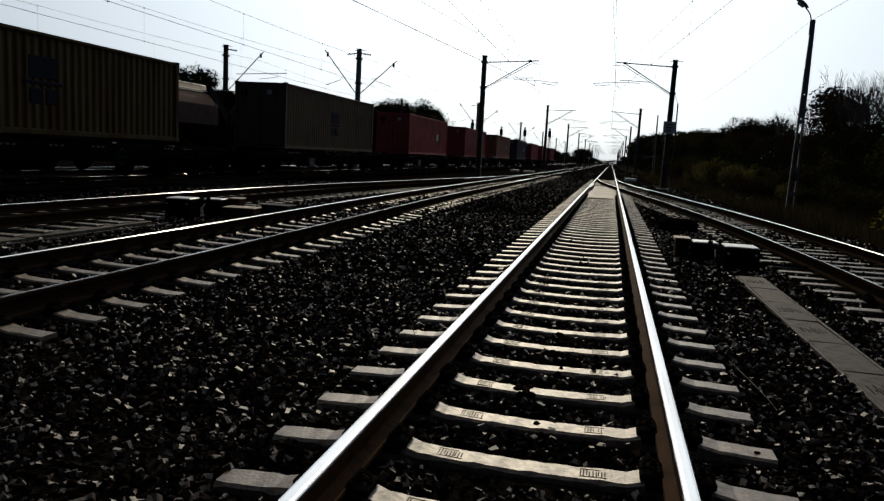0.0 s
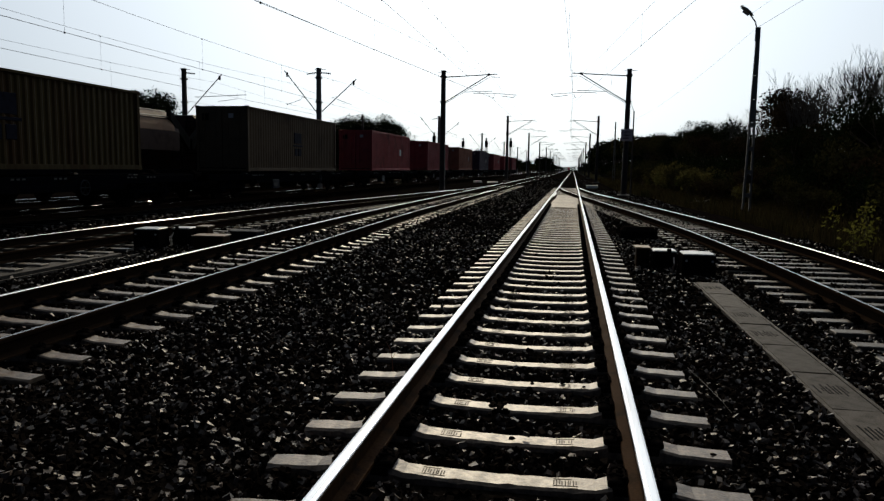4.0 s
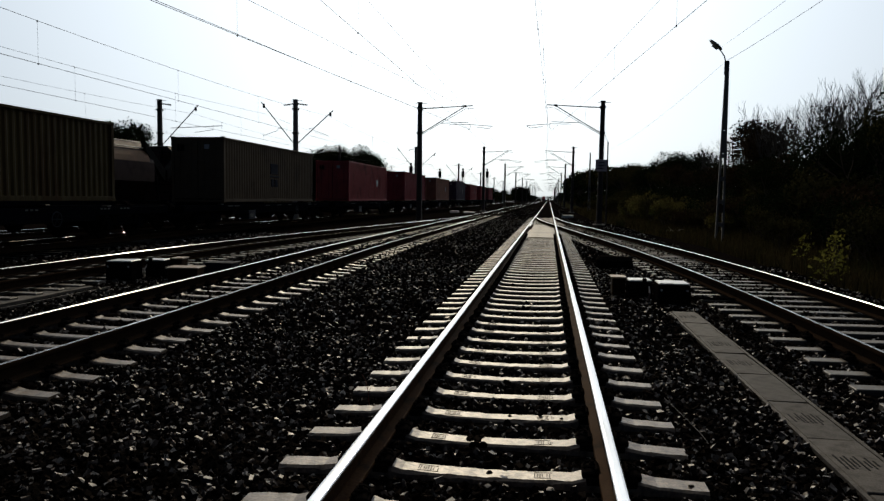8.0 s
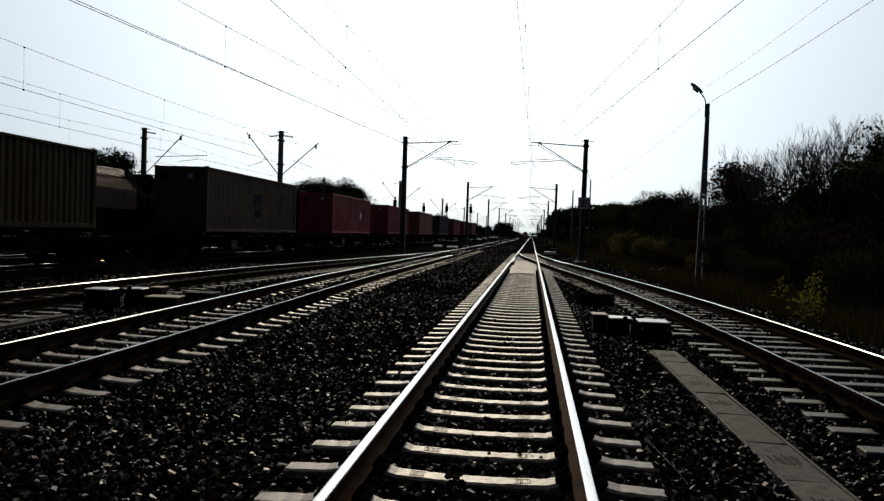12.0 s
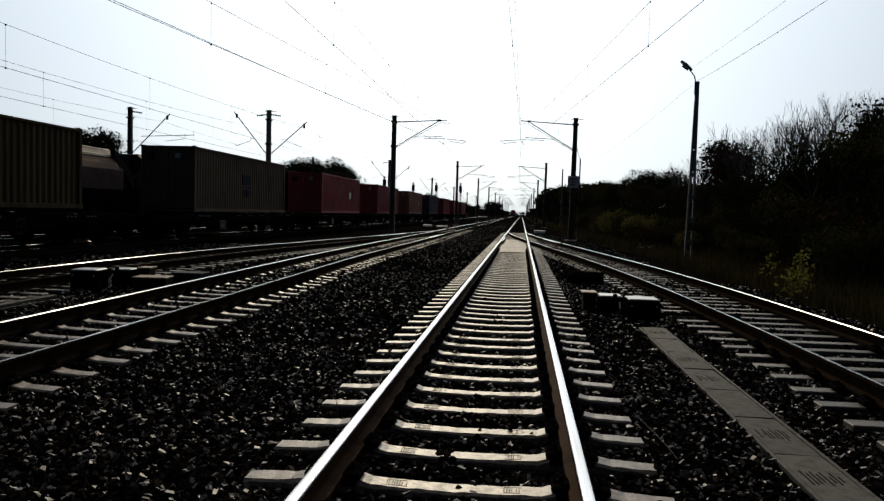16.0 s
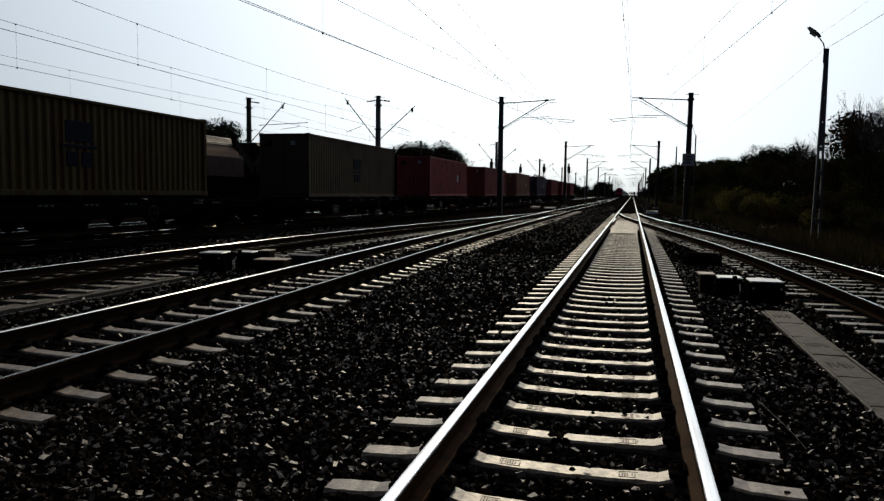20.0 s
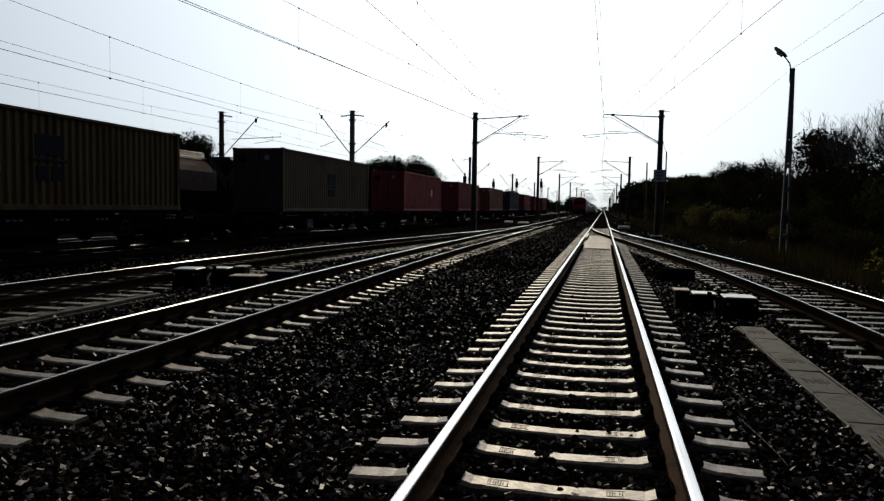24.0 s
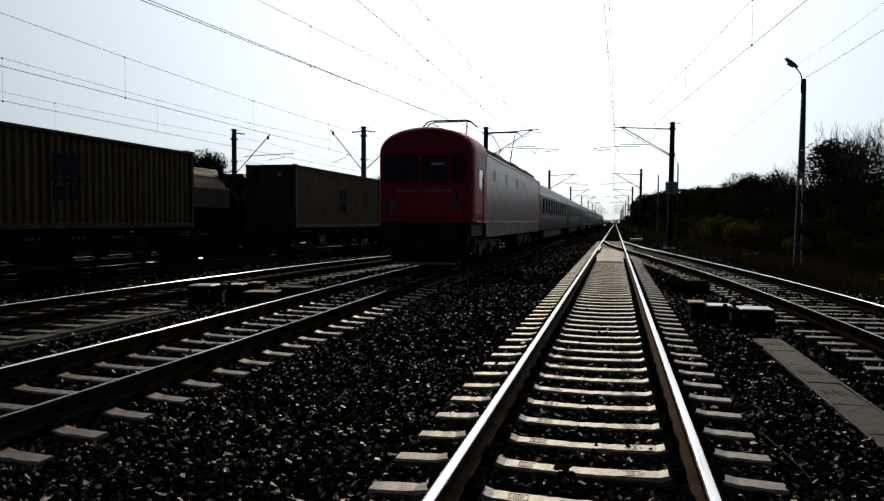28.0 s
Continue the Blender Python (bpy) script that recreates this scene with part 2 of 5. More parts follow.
GLASS = mat("dark_window_glass", (0.02, 0.025, 0.03), 0.06, vary=0.05, bump=0, spec=0.9)
LOCOFRONT = mat("loco_front_red", (0.68, 0.02, 0.045), 0.4, spec=0.3, vary=0.12, scale=2, fine=20, bump=0.05, second=(0.52, 0.016, 0.035))
LOCOBEAM = mat("loco_dark_red", (0.03, 0.006, 0.008), 0.6, vary=0.3, scale=3, bump=0.1, spec=0.2)
SCREEN = mat("cab_windscreen", (0.055, 0.018, 0.03), 0.3, vary=0.1, bump=0, spec=0.25)
DULL = mat("dull_headlight", (0.16, 0.14, 0.14), 0.4, vary=0.1, bump=0)
LAMPGLASS = mat("lamp_lens", (0.7, 0.7, 0.68), 0.2, vary=0.05, bump=0)
STRAW = mat("pale_dry_wood", (0.4, 0.34, 0.25), 0.85, vary=0.25, bump=0.3, depth=0.004, spec=0.1)
BARK = mat("bark", (0.07, 0.052, 0.04), 0.9, spec=0.08, vary=0.3, scale=4, fine=30, bump=0.6, depth=0.02)
TWIG = mat("bare_twig", (0.055, 0.043, 0.034), 0.85, vary=0.2, bump=0)


def leaf_mat(name, color, second, island=0.5, through=0.1):
    m = mat(name, color, 0.8, vary=0.2, scale=0.6, fine=6, bump=0, second=second, island=island, spec=0.0)
    n, l = m.node_tree.nodes, m.node_tree.links
    b, out = n["Principled BSDF"], n["Material Output"]
    tr, mx = n.new("ShaderNodeBsdfTranslucent"), n.new("ShaderNodeMixShader")
    l.new(b.inputs["Base Color"].links[0].from_socket, tr.inputs["Color"])
    mx.inputs[0].default_value = through
    l.new(b.outputs[0], mx.inputs[1])
    l.new(tr.outputs[0], mx.inputs[2])
    l.new(mx.outputs[0], out.inputs["Surface"])
    return m


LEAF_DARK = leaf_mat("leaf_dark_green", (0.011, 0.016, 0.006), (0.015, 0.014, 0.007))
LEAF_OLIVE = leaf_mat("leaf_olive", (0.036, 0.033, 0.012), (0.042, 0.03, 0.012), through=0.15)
# brighter copy of the olive leaf: sunlight on some bushes, put into the colour
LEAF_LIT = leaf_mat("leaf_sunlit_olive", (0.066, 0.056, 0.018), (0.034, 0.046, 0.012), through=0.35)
LEAF_RUST = leaf_mat("leaf_russet", (0.036, 0.023, 0.012), (0.028, 0.022, 0.010))
LEAF_LIME = leaf_mat("leaf_yellow_green", (0.17, 0.16, 0.032), (0.2, 0.14, 0.032), through=0.25)
GRASS = leaf_mat("dry_grass", (0.044, 0.034, 0.014), (0.024, 0.028, 0.009), through=0.15)
SOIL = mat("soil_and_grass", (0.018, 0.017, 0.009), 0.95, vary=0.4, scale=0.15, fine=4, bump=0.8, depth=0.1, second=(0.016, 0.012, 0.008), spec=0.0)


# ---- mesh building ----
class Build:
    def __init__(self):
        self.v, self.f, self.m, self.i = [], [], [], 0

    def mat(self, i):
        self.i = i
        return self

    def add(self, verts, faces):
        o = len(self.v)
        self.v += [tuple(p) for p in verts]
        self.f += [tuple(k + o for k in f) for f in faces]
        self.m += [self.i] * len(faces)
        return self

    def box(self, x0, x1, y0, y1, z0, z1, b=0.0):
        """A box with its edges bevelled by b."""
        if b <= 0:
            p = [(x, y, z) for z in (z0, z1) for y in (y0, y1) for x in (x0, x1)]
            return self.add(p, [(0, 2, 3, 1), (4, 5, 7, 6), (0, 1, 5, 4), (2, 6, 7, 3), (0, 4, 6, 2), (1, 3, 7, 5)])
        c = [(x0 + b, y0), (x1 - b, y0), (x1, y0 + b), (x1, y1 - b), (x1 - b, y1), (x0 + b, y1), (x0, y1 - b), (x0, y0 + b)]
        cx, cy = (x0 + x1) / 2, (y0 + y1) / 2
        fx, fy = 1 - 2 * b / (x1 - x0), 1 - 2 * b / (y1 - y0)
        rings = []
        for z, k in ((z0, 1), (z0 + b, 0), (z1 - b, 0), (z1, 1)):
            rings.append([(cx + (x - cx) * (fx if k else 1), cy + (y - cy) * (fy if k else 1), z) for x, y in c])
        return self.rings(rings)

    def rings(self, rings, cap=True, close=True):
        n = len(rings[0])
        verts = [p for r in rings for p in r]
        faces = []
        for a in range(len(rings) - 1):
            for k in range(n if close else n - 1):
                faces.append((a * n + k, a * n + (k + 1) % n, (a + 1) * n + (k + 1) % n, (a + 1) * n + k))
        if cap:
            faces += [tuple(range(n - 1, -1, -1)), tuple((len(rings) - 1) * n + k for k in range(n))]
        return self.add(verts, faces)

    def tube(self, pts, r, n=6, r2=None):
        """A round bar through the points, tapering from r to r2."""
        pts = [Vector(p) for p in pts]
        r2 = r if r2 is None else r2
        rings, last = [], len(pts) - 1
        for k, p in enumerate(pts):
            d = (pts[min(k + 1, last)] - pts[max(k - 1, 0)]).normalized()
            side = d.cross((0, 0, 1) if abs(d.z) < 0.95 else (1, 0, 0)).normalized()
            up = side.cross(d)
            rr = r + (r2 - r) * k / max(last, 1)
            rings.append([p + rr * (side * math.cos(a) + up * math.sin(a)) for a in [2 * math.pi * j / n for j in range(n)]])
        return self.rings(rings)

    def disc(self, c, r, axis, half, n=16, r_in=0.0):
        """A wheel-like cylinder about an axis (0, 1, 2) through c."""
        rings = []
        for h in (-half, half):
            ring = []
            for j in range(n):
                a = 2 * math.pi * j / n
                p = [0, 0, 0]
                p[axis], p[(axis + 1) % 3], p[(axis + 2) % 3] = h, r * math.cos(a), r * math.sin(a)
                ring.append((c[0] + p[0], c[1] + p[1], c[2] + p[2]))
            rings.append(ring)
        return self.rings(rings)

    def mesh(self, name, mats, smooth=False):
        me = bpy.data.meshes.new(name)
        me.from_pydata(self.v, [], self.f)
        for m in mats:
            me.materials.append(m)
        me.polygons.foreach_set("material_index", self.m)
        if smooth:
            me.polygons.foreach_set("use_smooth", [True] * len(self.f))
        me.update()
        return me


def part(name, b, mats, parent=None, label="", at=None, smooth=False):
    """ONE mesh object, under a thing or a part."""
    mats = mats if isinstance(mats, (list, tuple)) else [mats]
    ob = new(name, b.mesh(name, mats, smooth) if isinstance(b, Build) else b)
    ob.parent = parent
    if at is not None:
        ob.matrix_basis = at
    return tagged(ob, label)


def thing(name, m, label, category, group="", kind=""):
    e = new(name)
    e.matrix_basis = m
    return tagged(e, label, category, group, kind)


def grid_mesh(xs, ys, height):
    b = Build()
    b.add([(x, y, height(x, y)) for y in ys for x in xs], [(j * len(xs) + i, j * len(xs) + i + 1, (j + 1) * len(xs) + i + 1, (j + 1) * len(xs) + i) for j in range(len(ys) - 1) for i in range(len(xs) - 1)])
    return b


# ---- the plan: the main track runs along y at x = 0, rail tops at z = 0 ----
def turnout(y, toe, beside, radius=190.0, slope=1 / 9):
    """How far a track that leaves another at toe, coming back towards y = 0, stands beside it."""
    d, c = toe - y, radius * slope
    if d <= 0:
        return 0.0
    rise = c * c / 2 / radius
    run = (beside - 2 * rise) / slope
    if d < c:
        return d * d / 2 / radius
    if d < c + run:
        return rise + (d - c) * slope
    e = min(d - c - run, c)
    return rise + run * slope + e * slope - e * e / 2 / radius


def x_main(y):
    return 0.0


def x_left(y):
    s = min(1.0, max(0.0, (y - 4) / 22))
    return -5.035 - 0.505 * s * s * (3 - 2 * s)


def x_right(y):
    return turnout(y, 66, 4.45)


def x_loop(y):
    return x_left(y) - turnout(y, 68, 4.3)


X_FREIGHT, X_FAR = -15.1, -19.8
GAUGE = 0.7525
BED = -0.258  # ballast between the sleepers


def bed_height(x, y):
    """The ballast bed with its shoulders."""
    z = BED
    fill = max(0, min(1, (y - 9) / 8))
    if abs(x) < 1.34:
        z += 0.024 * fill - 0.004
    elif min(abs(x - x_left(y)), abs(x - x_right(y)), abs(x - x_loop(y))) < 1.25:
        z += 0.04 * fill - 0.004
    edge = 6.2 - max(0, min(1, (y - 30) / 35)) * 2.6
    if x > edge:
        z -= min(0.5, (x - edge) * 0.35)
    if -8.4 < x < -6.6 and y < 40:
        z -= 0.03
    if x < -11.4:
        z -= 0.12
    return z


# ground out to the horizon
ys = [-40, -10, 0, 10, 20, 30, 45, 60, 90, 130, 200, 300, 500, 900, 1600, 3000]
gx = [-2500, -900, -300, -120, -60, -35, -25, 4, 6, 7, 8, 10, 13, 17, 24, 40, 80, 200, 600, 2500]
tagged(part("ground", grid_mesh(gx, ys, lambda x, y: -0.75 + (0.25 * math.sin(x * 1.3 + y * 0.31) if 9 < x < 50 and y < 300 else 0)), SOIL), "brown soil with dry grass beside the railway", "ground", kind="structure")
bx = [-34, -22, -17.5, -13, -11.5, -11.3] + [-11.1 + 0.3 * k for k in range(26)] + [-3.3, -1.5, -1.36, -1.3, 0, 1.3, 1.36, 1.5] + [1.7 + 0.3 * k for k in range(15)] + [6.3, 6.6, 7.2, 7.9, 8.4]
by = [-30, -5, 0] + [3 * k for k in range(1, 24)] + [80, 100, 140, 200, 300, 500, 800, 1300]
tagged(part("ballast_bed", grid_mesh(bx, by, bed_height), BALLAST), "ballast bed under the tracks, shade put into its near-black colour", "ballast", kind="structure")


# ---- rails ----
PROFILE = [(-0.036, -0.016), (-0.0335, -0.007), (-0.027, -0.002), (-0.018, 0.0), (0.018, 0.0), (0.027, -0.002), (0.0335, -0.007), (0.036, -0.016), (0.036, -0.038), (0.010, -0.055), (0.009, -0.135), (0.072, -0.155), (0.075, -0.172), (-0.075, -0.172), (-0.072, -0.155), (-0.009, -0.135), (-0.010, -0.055), (-0.036, -0.038)]


def rail_build(line, y0, y1, step, polished=range(7)):
    n = max(2, int((y1 - y0) / step) + 1)
    pts = [y0 + (y1 - y0) * k / (n - 1) for k in range(n)]
    b = Build()
    verts = [(line(y) + px, y, pz) for y in pts for px, pz in PROFILE]
    k = len(PROFILE)
    faces, ids = [], []
    for a in range(n - 1):
        for j in range(k):
            faces.append((a * k + j, (a + 1) * k + j, (a + 1) * k + (j + 1) % k, a * k + (j + 1) % k))
            ids.append(1 if j in polished else 0)
    faces += [tuple(range(k)), tuple((n - 1) * k + j for j in range(k - 1, -1, -1))]
    b.add(verts, faces)
    b.m = ids + [0, 0]
    return b


def track(name, line, label, y0, y1, step=2.0, head=None, used=1):
    t = thing(name, pose(0, 0, 0), label, "railway track", kind="structure")
    for side in (-1, 1):
        worn = (range(3, 6) if used else range(4, 6)) if side < 0 else (range(1, 4) if used else range(1, 3))  # top and gauge corner
        if y1 > 400:
            ys2 = 120
            b = rail_build(lambda y: line(y) + side * GAUGE, y0, ys2, step, range(7) if head is None else worn)
            far = rail_build(lambda y: line(y) + side * GAUGE, ys2, y1, 60)
            o = len(b.v)
            b.v += far.v
            b.f += [tuple(q + o for q in f) for f in far.f]
            b.m += far.m
        else:
            b = rail_build(lambda y: line(y) + side * GAUGE, y0, y1, step, worn)
        part("rail", b, [SHADERUST if head else RUST, head or STEEL], t, "rusty steel rail with a polished running surface")
    return t


main_track = track("track_1", x_main, "straight main track of polished rails on concrete sleepers", -4, 1400)
left_track = track("track_2", x_left, "passing track on concrete sleepers beside the main track", -4, 1400, 2.0, STEEL_DULL)
right_track = track("track_3", x_right, "diverging track on flat sleepers joining the main track at a turnout", -4, 65.5, 1.0, STEEL_DULL)
loop_track = track("track_4", x_loop, "loop track joining the passing track at a turnout", -4, 67.5, 1.0, STEEL_DULL, 0)
freight_track = track("track_5", lambda y: X_FREIGHT, "siding under the standing freight train", -4, 420, 20, STEEL_DULL)
track("track_6", lambda y: X_FAR, "siding under the hopper wagons", -4, 420, 20, STEEL_DULL)


def sleeper_build(seed):
    """A prestressed concrete sleeper: raised rail seats, a lower waist, sloped ends and chipped edges."""
    r = random.Random(seed)
    st = [(-1.315, -0.224, 0.082), (-1.02, -0.213, 0.084), (-0.92, -0.192, 0.088), (-0.60, -0.186, 0.088), (-0.52, -0.211, 0.082), (-0.28, -0.221, 0.076), (0, -0.226, 0.074)]
    st += [(-x, z, w) for x, z, w in st[-2::-1]]
    fine = []
    for a, c in zip(st, st[1:]):
        n = max(1, int((c[0] - a[0]) / 0.055))
        fine += [tuple(p + (q - p) * k / n for p, q in zip(a, c)) for k in range(n)]
    fine.append(st[-1])
    rings = []
    for x, z, w in fine:
        f, g = 0.006 + 0.016 * r.random() ** 4, 0.006 + 0.014 * r.random() ** 4
        z += r.uniform(-0.0015, 0.0015)
        rings.append([(x, -w - 0.035, -0.42), (x, -w - 0.010 + 0.3 * f, z - 0.006 - f), (x, -w + f, z), (x, w - g, z), (x, w + 0.010, z - 0.006 - g), (x, w + 0.035, -0.42)])
    return Build().rings(rings)


SLEEPER = [sleeper_build(k).mesh("sleeper", [CONCRETE]) for k in range(7)]
FLAT = Build().box(-1.3, 1.3, -0.095, 0.095, -0.40, -0.207, 0.008).mesh("flat_sleeper", [TIMBER])

# sleepers under the freight train, painted black for the shade there
SHADED_FLAT = Build().box(-1.3, 1.3, -0.105, 0.105, -0.5, -0.26, 0.01).mesh("shaded_sleeper", [INK])


def clip_build():
    b = Build()
    b.box(0.06, 0.175, -0.085, 0.085, -0.19, -0.150, 0.008)
    # dark plate added over the seat, standing for rail shadow and dirt there
    b.box(0.05, 0.15, -0.1, 0.1, -0.23, -0.178, 0.006)
    b.box(0.082, 0.10, -0.085, 0.085, -0.155, -0.125, 0.004)
    b.tube([(0.075, -0.05, -0.145), (0.10, -0.055, -0.118), (0.15, -0.03, -0.125), (0.165, 0.0, -0.150), (0.15, 0.03, -0.130), (0.10, 0.055, -0.126), (0.075, 0.05, -0.145)], 0.008, 5)
    b.tube([(0.112, 0, -0.16), (0.112, 0, -0.105)], 0.012, 6)
    return b.tube([(0.112, 0, -0.135), (0.112, 0, -0.118)], 0.02, 6)


CLIP = clip_build().mesh("rail_clip", [IRON])
def stamp_build(seed):
    """One worn cast mark: a thin cast border with uneven strokes in it."""
    r, b = random.Random(seed), Build()
    for y in (-0.046, 0.040):
        b.box(-0.066, 0.066 - 0.05 * r.random() ** 3, y, y + 0.006, -0.002, 0.0012)
    for k in range(9):
        x = -0.063 + 0.0152 * k + r.uniform(-0.003, 0.003)
        if r.random() < 0.85:
            y0, y1 = -0.036 + r.uniform(0, 0.02), 0.036 - r.uniform(0, 0.02)
            b.box(x - 0.0032, x + 0.0032, y0, y1, -0.002, 0.0012)
    return b


STAMP = [stamp_build(k).mesh("stamp_bar", [STAIN]) for k in range(6)]


def lay(t, line, y0, count, pitch, mesh, clips, stamps=0, turn=True):
    for k in range(count):
        y = y0 + k * pitch
        a = math.degrees(math.atan2(line(y + 0.5) - line(y - 0.5), 1.0)) if turn else 0
        jitter = random.uniform(-1, 1)
        m = pose(line(y) + 0.008 * jitter, y + random.uniform(-0.01, 0.01), random.uniform(-0.004, 0.003), 0, 0, -a + 0.25 * jitter)
        s = part("sleeper", random.choice(mesh) if isinstance(mesh, list) else mesh, None, t, at=m)
        if k < clips:
            for side in (-1, 1):
                for out in (0, 180):
                    part("rail_clip", CLIP, None, s, at=pose(side * GAUGE, 0, 0, 0, 0, out))
        if k < stamps:
            for x in (-0.36, 0.36):
                part("stamp_bar", random.choice(STAMP), None, s, at=pose(x, 0.0, -0.2163, 0, -2.4 if x > 0 else 2.4, 0))


lay(main_track, x_main, -3.90, 118, 0.6, SLEEPER, 64, 24)
lay(left_track, lambda y: x_left(y) - 0.03, -3.99, 127, 0.6, SLEEPER, 36, 0)
lay(right_track, x_right, -3.66, 82, 0.6, FLAT, 24)
lay(loop_track, x_loop, -3.8, 86, 0.6, FLAT, 0)
lay(freight_track, lambda y: X_FREIGHT, -3.8, 60, 0.6, SHADED_FLAT, 0)


# ---- turnout details: check rails, frog wing and long bearers ----
def turnout_gear(t, line, toe, side, x0, shift=0.3):
    for y in [toe - 0.6 * k for k in range(2, 34)]:
        w = abs(line(y) - x0(y)) + 2.6
        c = (line(y) + x0(y)) / 2
        part("long_bearer", Build().box(-w / 2, w / 2, -0.095, 0.095, -0.40, -0.2, 0.008), TIMBER, t, at=pose(c, y + shift, 0))
    part("check_rail", rail_build(lambda y: x0(y) - side * (GAUGE - 0.11), toe - 26, toe - 20, 2), [RUST, STEEL], t)
    part("check_rail", rail_build(lambda y: line(y) + side * (GAUGE - 0.11), toe - 26, toe - 20, 2), [RUST, STEEL], t)


turnout_gear(right_track, x_right, 66, 1, x_main)
turnout_gear(loop_track, x_loop, 68, -1, x_left, 0.01)


for k in range(27):
    y = 32.4 + 0.56 * k
    part("long_bearer", Build().box(-0.64, 0.64, -0.265, 0.265, -0.36, -0.19, 0.008), INFILL, main_track, at=pose(0.004 * (-1) ** k, y, 0.002 * (k % 3)))


# ---- cable trough lids ----
def trough(x, y0, n, drift, label, z=-0.225, size=1.05, width=0.36):
    t = thing("cable_trough", pose(x, y0, z), label, "cable trough")
    lid = Build().box(-width / 2, width / 2, 0.006, size - 0.008, -0.06, 0.0, 0.006).mesh("lid", [SLAB])
    wall = Build().box(-width / 2 - 0.035, -width / 2 - 0.004, 0, size * n, -0.2, -0.002).box(width / 2 + 0.004, width / 2 + 0.035, 0, size * n, -0.2, -0.002)
    part("trough_wall", wall, SLAB, t)
    for k in range(n):
        s = part("lid", lid, None, t, at=pose(drift * k, k * size, random.uniform(-0.006, 0.006), random.uniform(-0.5, 0.5), random.uniform(-0.8, 0.8), random.uniform(-0.6, 0.6)))
        if k % 3 != 2:
            for j in range(4):
                a, c = -0.125 + 0.062 * j, random.uniform(0.034, 0.05)
                y1, y2 = 0.38 + random.uniform(-0.02, 0.03), 0.64 + random.uniform(-0.05, 0.03)
                g = Build().box(a, a + 0.012, y1, y2, 0.0, 0.002).box(a + c - 0.012, a + c, y1 + random.uniform(0, 0.08), y2 - random.uniform(0, 0.08), 0.0, 0.002)
                part("cast_mark", g, INK, s)
    return t


trough(2.408, -4.42, 16, 0.0, "grey concrete cable trough lids lying in the ballast", size=1.0, width=0.335)
trough(-7.9, -4.25, 16, -0.02, "weathered concrete cable trough lids between two tracks", -0.24)


# ---- point machines and trackside boxes ----
def point_machine(m, label, s=1):
    """Terminal box, motor and gear case set in steps; s = -1 mirrors it."""
    t = thing("point_machine", m, label, "point machine", "point machines")

    def block(name, x0, x1, y0, y1, z0, z1, bevel, material, note=""):
        return part(name, Build().box(min(s * x0, s * x1), max(s * x0, s * x1), y0, y1, z0, z1, bevel), material, t, note)

    block("terminal_box", -0.56, -0.33, 0.14, 0.5, -0.28, 0.07, 0.012, RUSTY, "rust-brown terminal box")
    block("terminal_lid", -0.585, -0.315, 0.11, 0.53, 0.07, 0.10, 0.006, TAN, "tan painted lid")
    block("motor_housing", -0.31, 0.09, -0.22, 0.26, -0.28, 0.055, 0.05, BLACK, "black cast motor housing")
    block("motor_lid", -0.31, 0.09, -0.2, 0.24, 0.055, 0.085, 0.02, LID, "worn bright steel lid")
    block("gear_case", 0.09, 0.62, -0.84, -0.3, -0.28, 0.085, 0.02, BLACK, "black gear case")
    block("gear_lid", 0.105, 0.605, -0.82, -0.32, 0.085, 0.112, 0.012, LID, "worn bright steel lid")
    for x in (-0.05, 0.16, 0.55):
        part("lock_lug", Build().box(s * x - 0.035, s * x + 0.035, -0.28, -0.21, 0.06, 0.125, 0.01), BLACK, t)
    for x in (0.15, 0.56):
        part("bolt", Build().tube([(s * x, -0.85, 0.0), (s * x, -0.865, 0.0)], 0.02, 8), LID, t)
    part("cable", Build().tube([(s * 0.03, -0.24, -0.02), (s * 0.02, -0.42, -0.12), (s * -0.02, -0.5, -0.26)], 0.016, 6), INSUL, t)
    part("throw_bar", Build().tube([(s * 0.6, -0.5, -0.16), (s * 2.0, -0.5, -0.16)], 0.022, 6), IRON, t)
    return t


point_machine(pose(2.07, 13.28, 0.0, 0, 0, 0), "black point machine with worn steel lids in the ballast")
point_machine(pose(-7.9, 14.4, 0.03, 0, 0, 8), "black point machine with worn steel lids between two tracks", -1)
b = Build().box(-0.44, 0.44, -0.3, 0.3, -0.3, 0.06, 0.09)
t = thing("track_cover", pose(2.0, 18.8, 0), "low black cast cover box lying beside the track", "cover box")
part("housing", b, BLACK, t)
part("rim", Build().box(-0.48, 0.48, -0.25, 0.25, -0.3, -0.24, 0.01), IRON, t)
t = thing("cable_box", pose(-7.03, 14.15, -0.02, 0, 0, 8), "tan steel cable box on the ballast", "cable box")
part("housing", Build().box(-0.31, 0.31, -0.22, 0.22, -0.28, -0.005, 0.015), RUSTY, t, "rust-brown sides")
part("lid", Build().box(-0.34, 0.34, -0.25, 0.25, -0.005, 0.022, 0.01), TAN, t)
t = thing("relay_box", pose(-6.78, 15.3, -0.08), "blue-grey steel relay box", "relay box")
part("housing", Build().box(-0.31, 0.31, -0.22, 0.22, -0.28, 0.06, 0.02), GREYBOX, t)
part("lid", Build().box(-0.34, 0.34, -0.25, 0.25, 0.06, 0.085, 0.012), GREYBOX, t)
t = thing("marker_cover", pose(-10.7, 86.0, -0.2), "white painted switch cover box beside the loop", "cover box")
part("housing", Build().box(-0.45, 0.45, -0.4, 0.4, -0.2, 0.12, 0.03), PLATE, t)
part("lid", Build().box(-0.48, 0.48, -0.43, 0.43, 0.12, 0.15, 0.01), WHITE, t)
t = thing("marker_cover", pose(2.1, 69.0, -0.12), "white painted switch cover box beside the main track", "cover box")
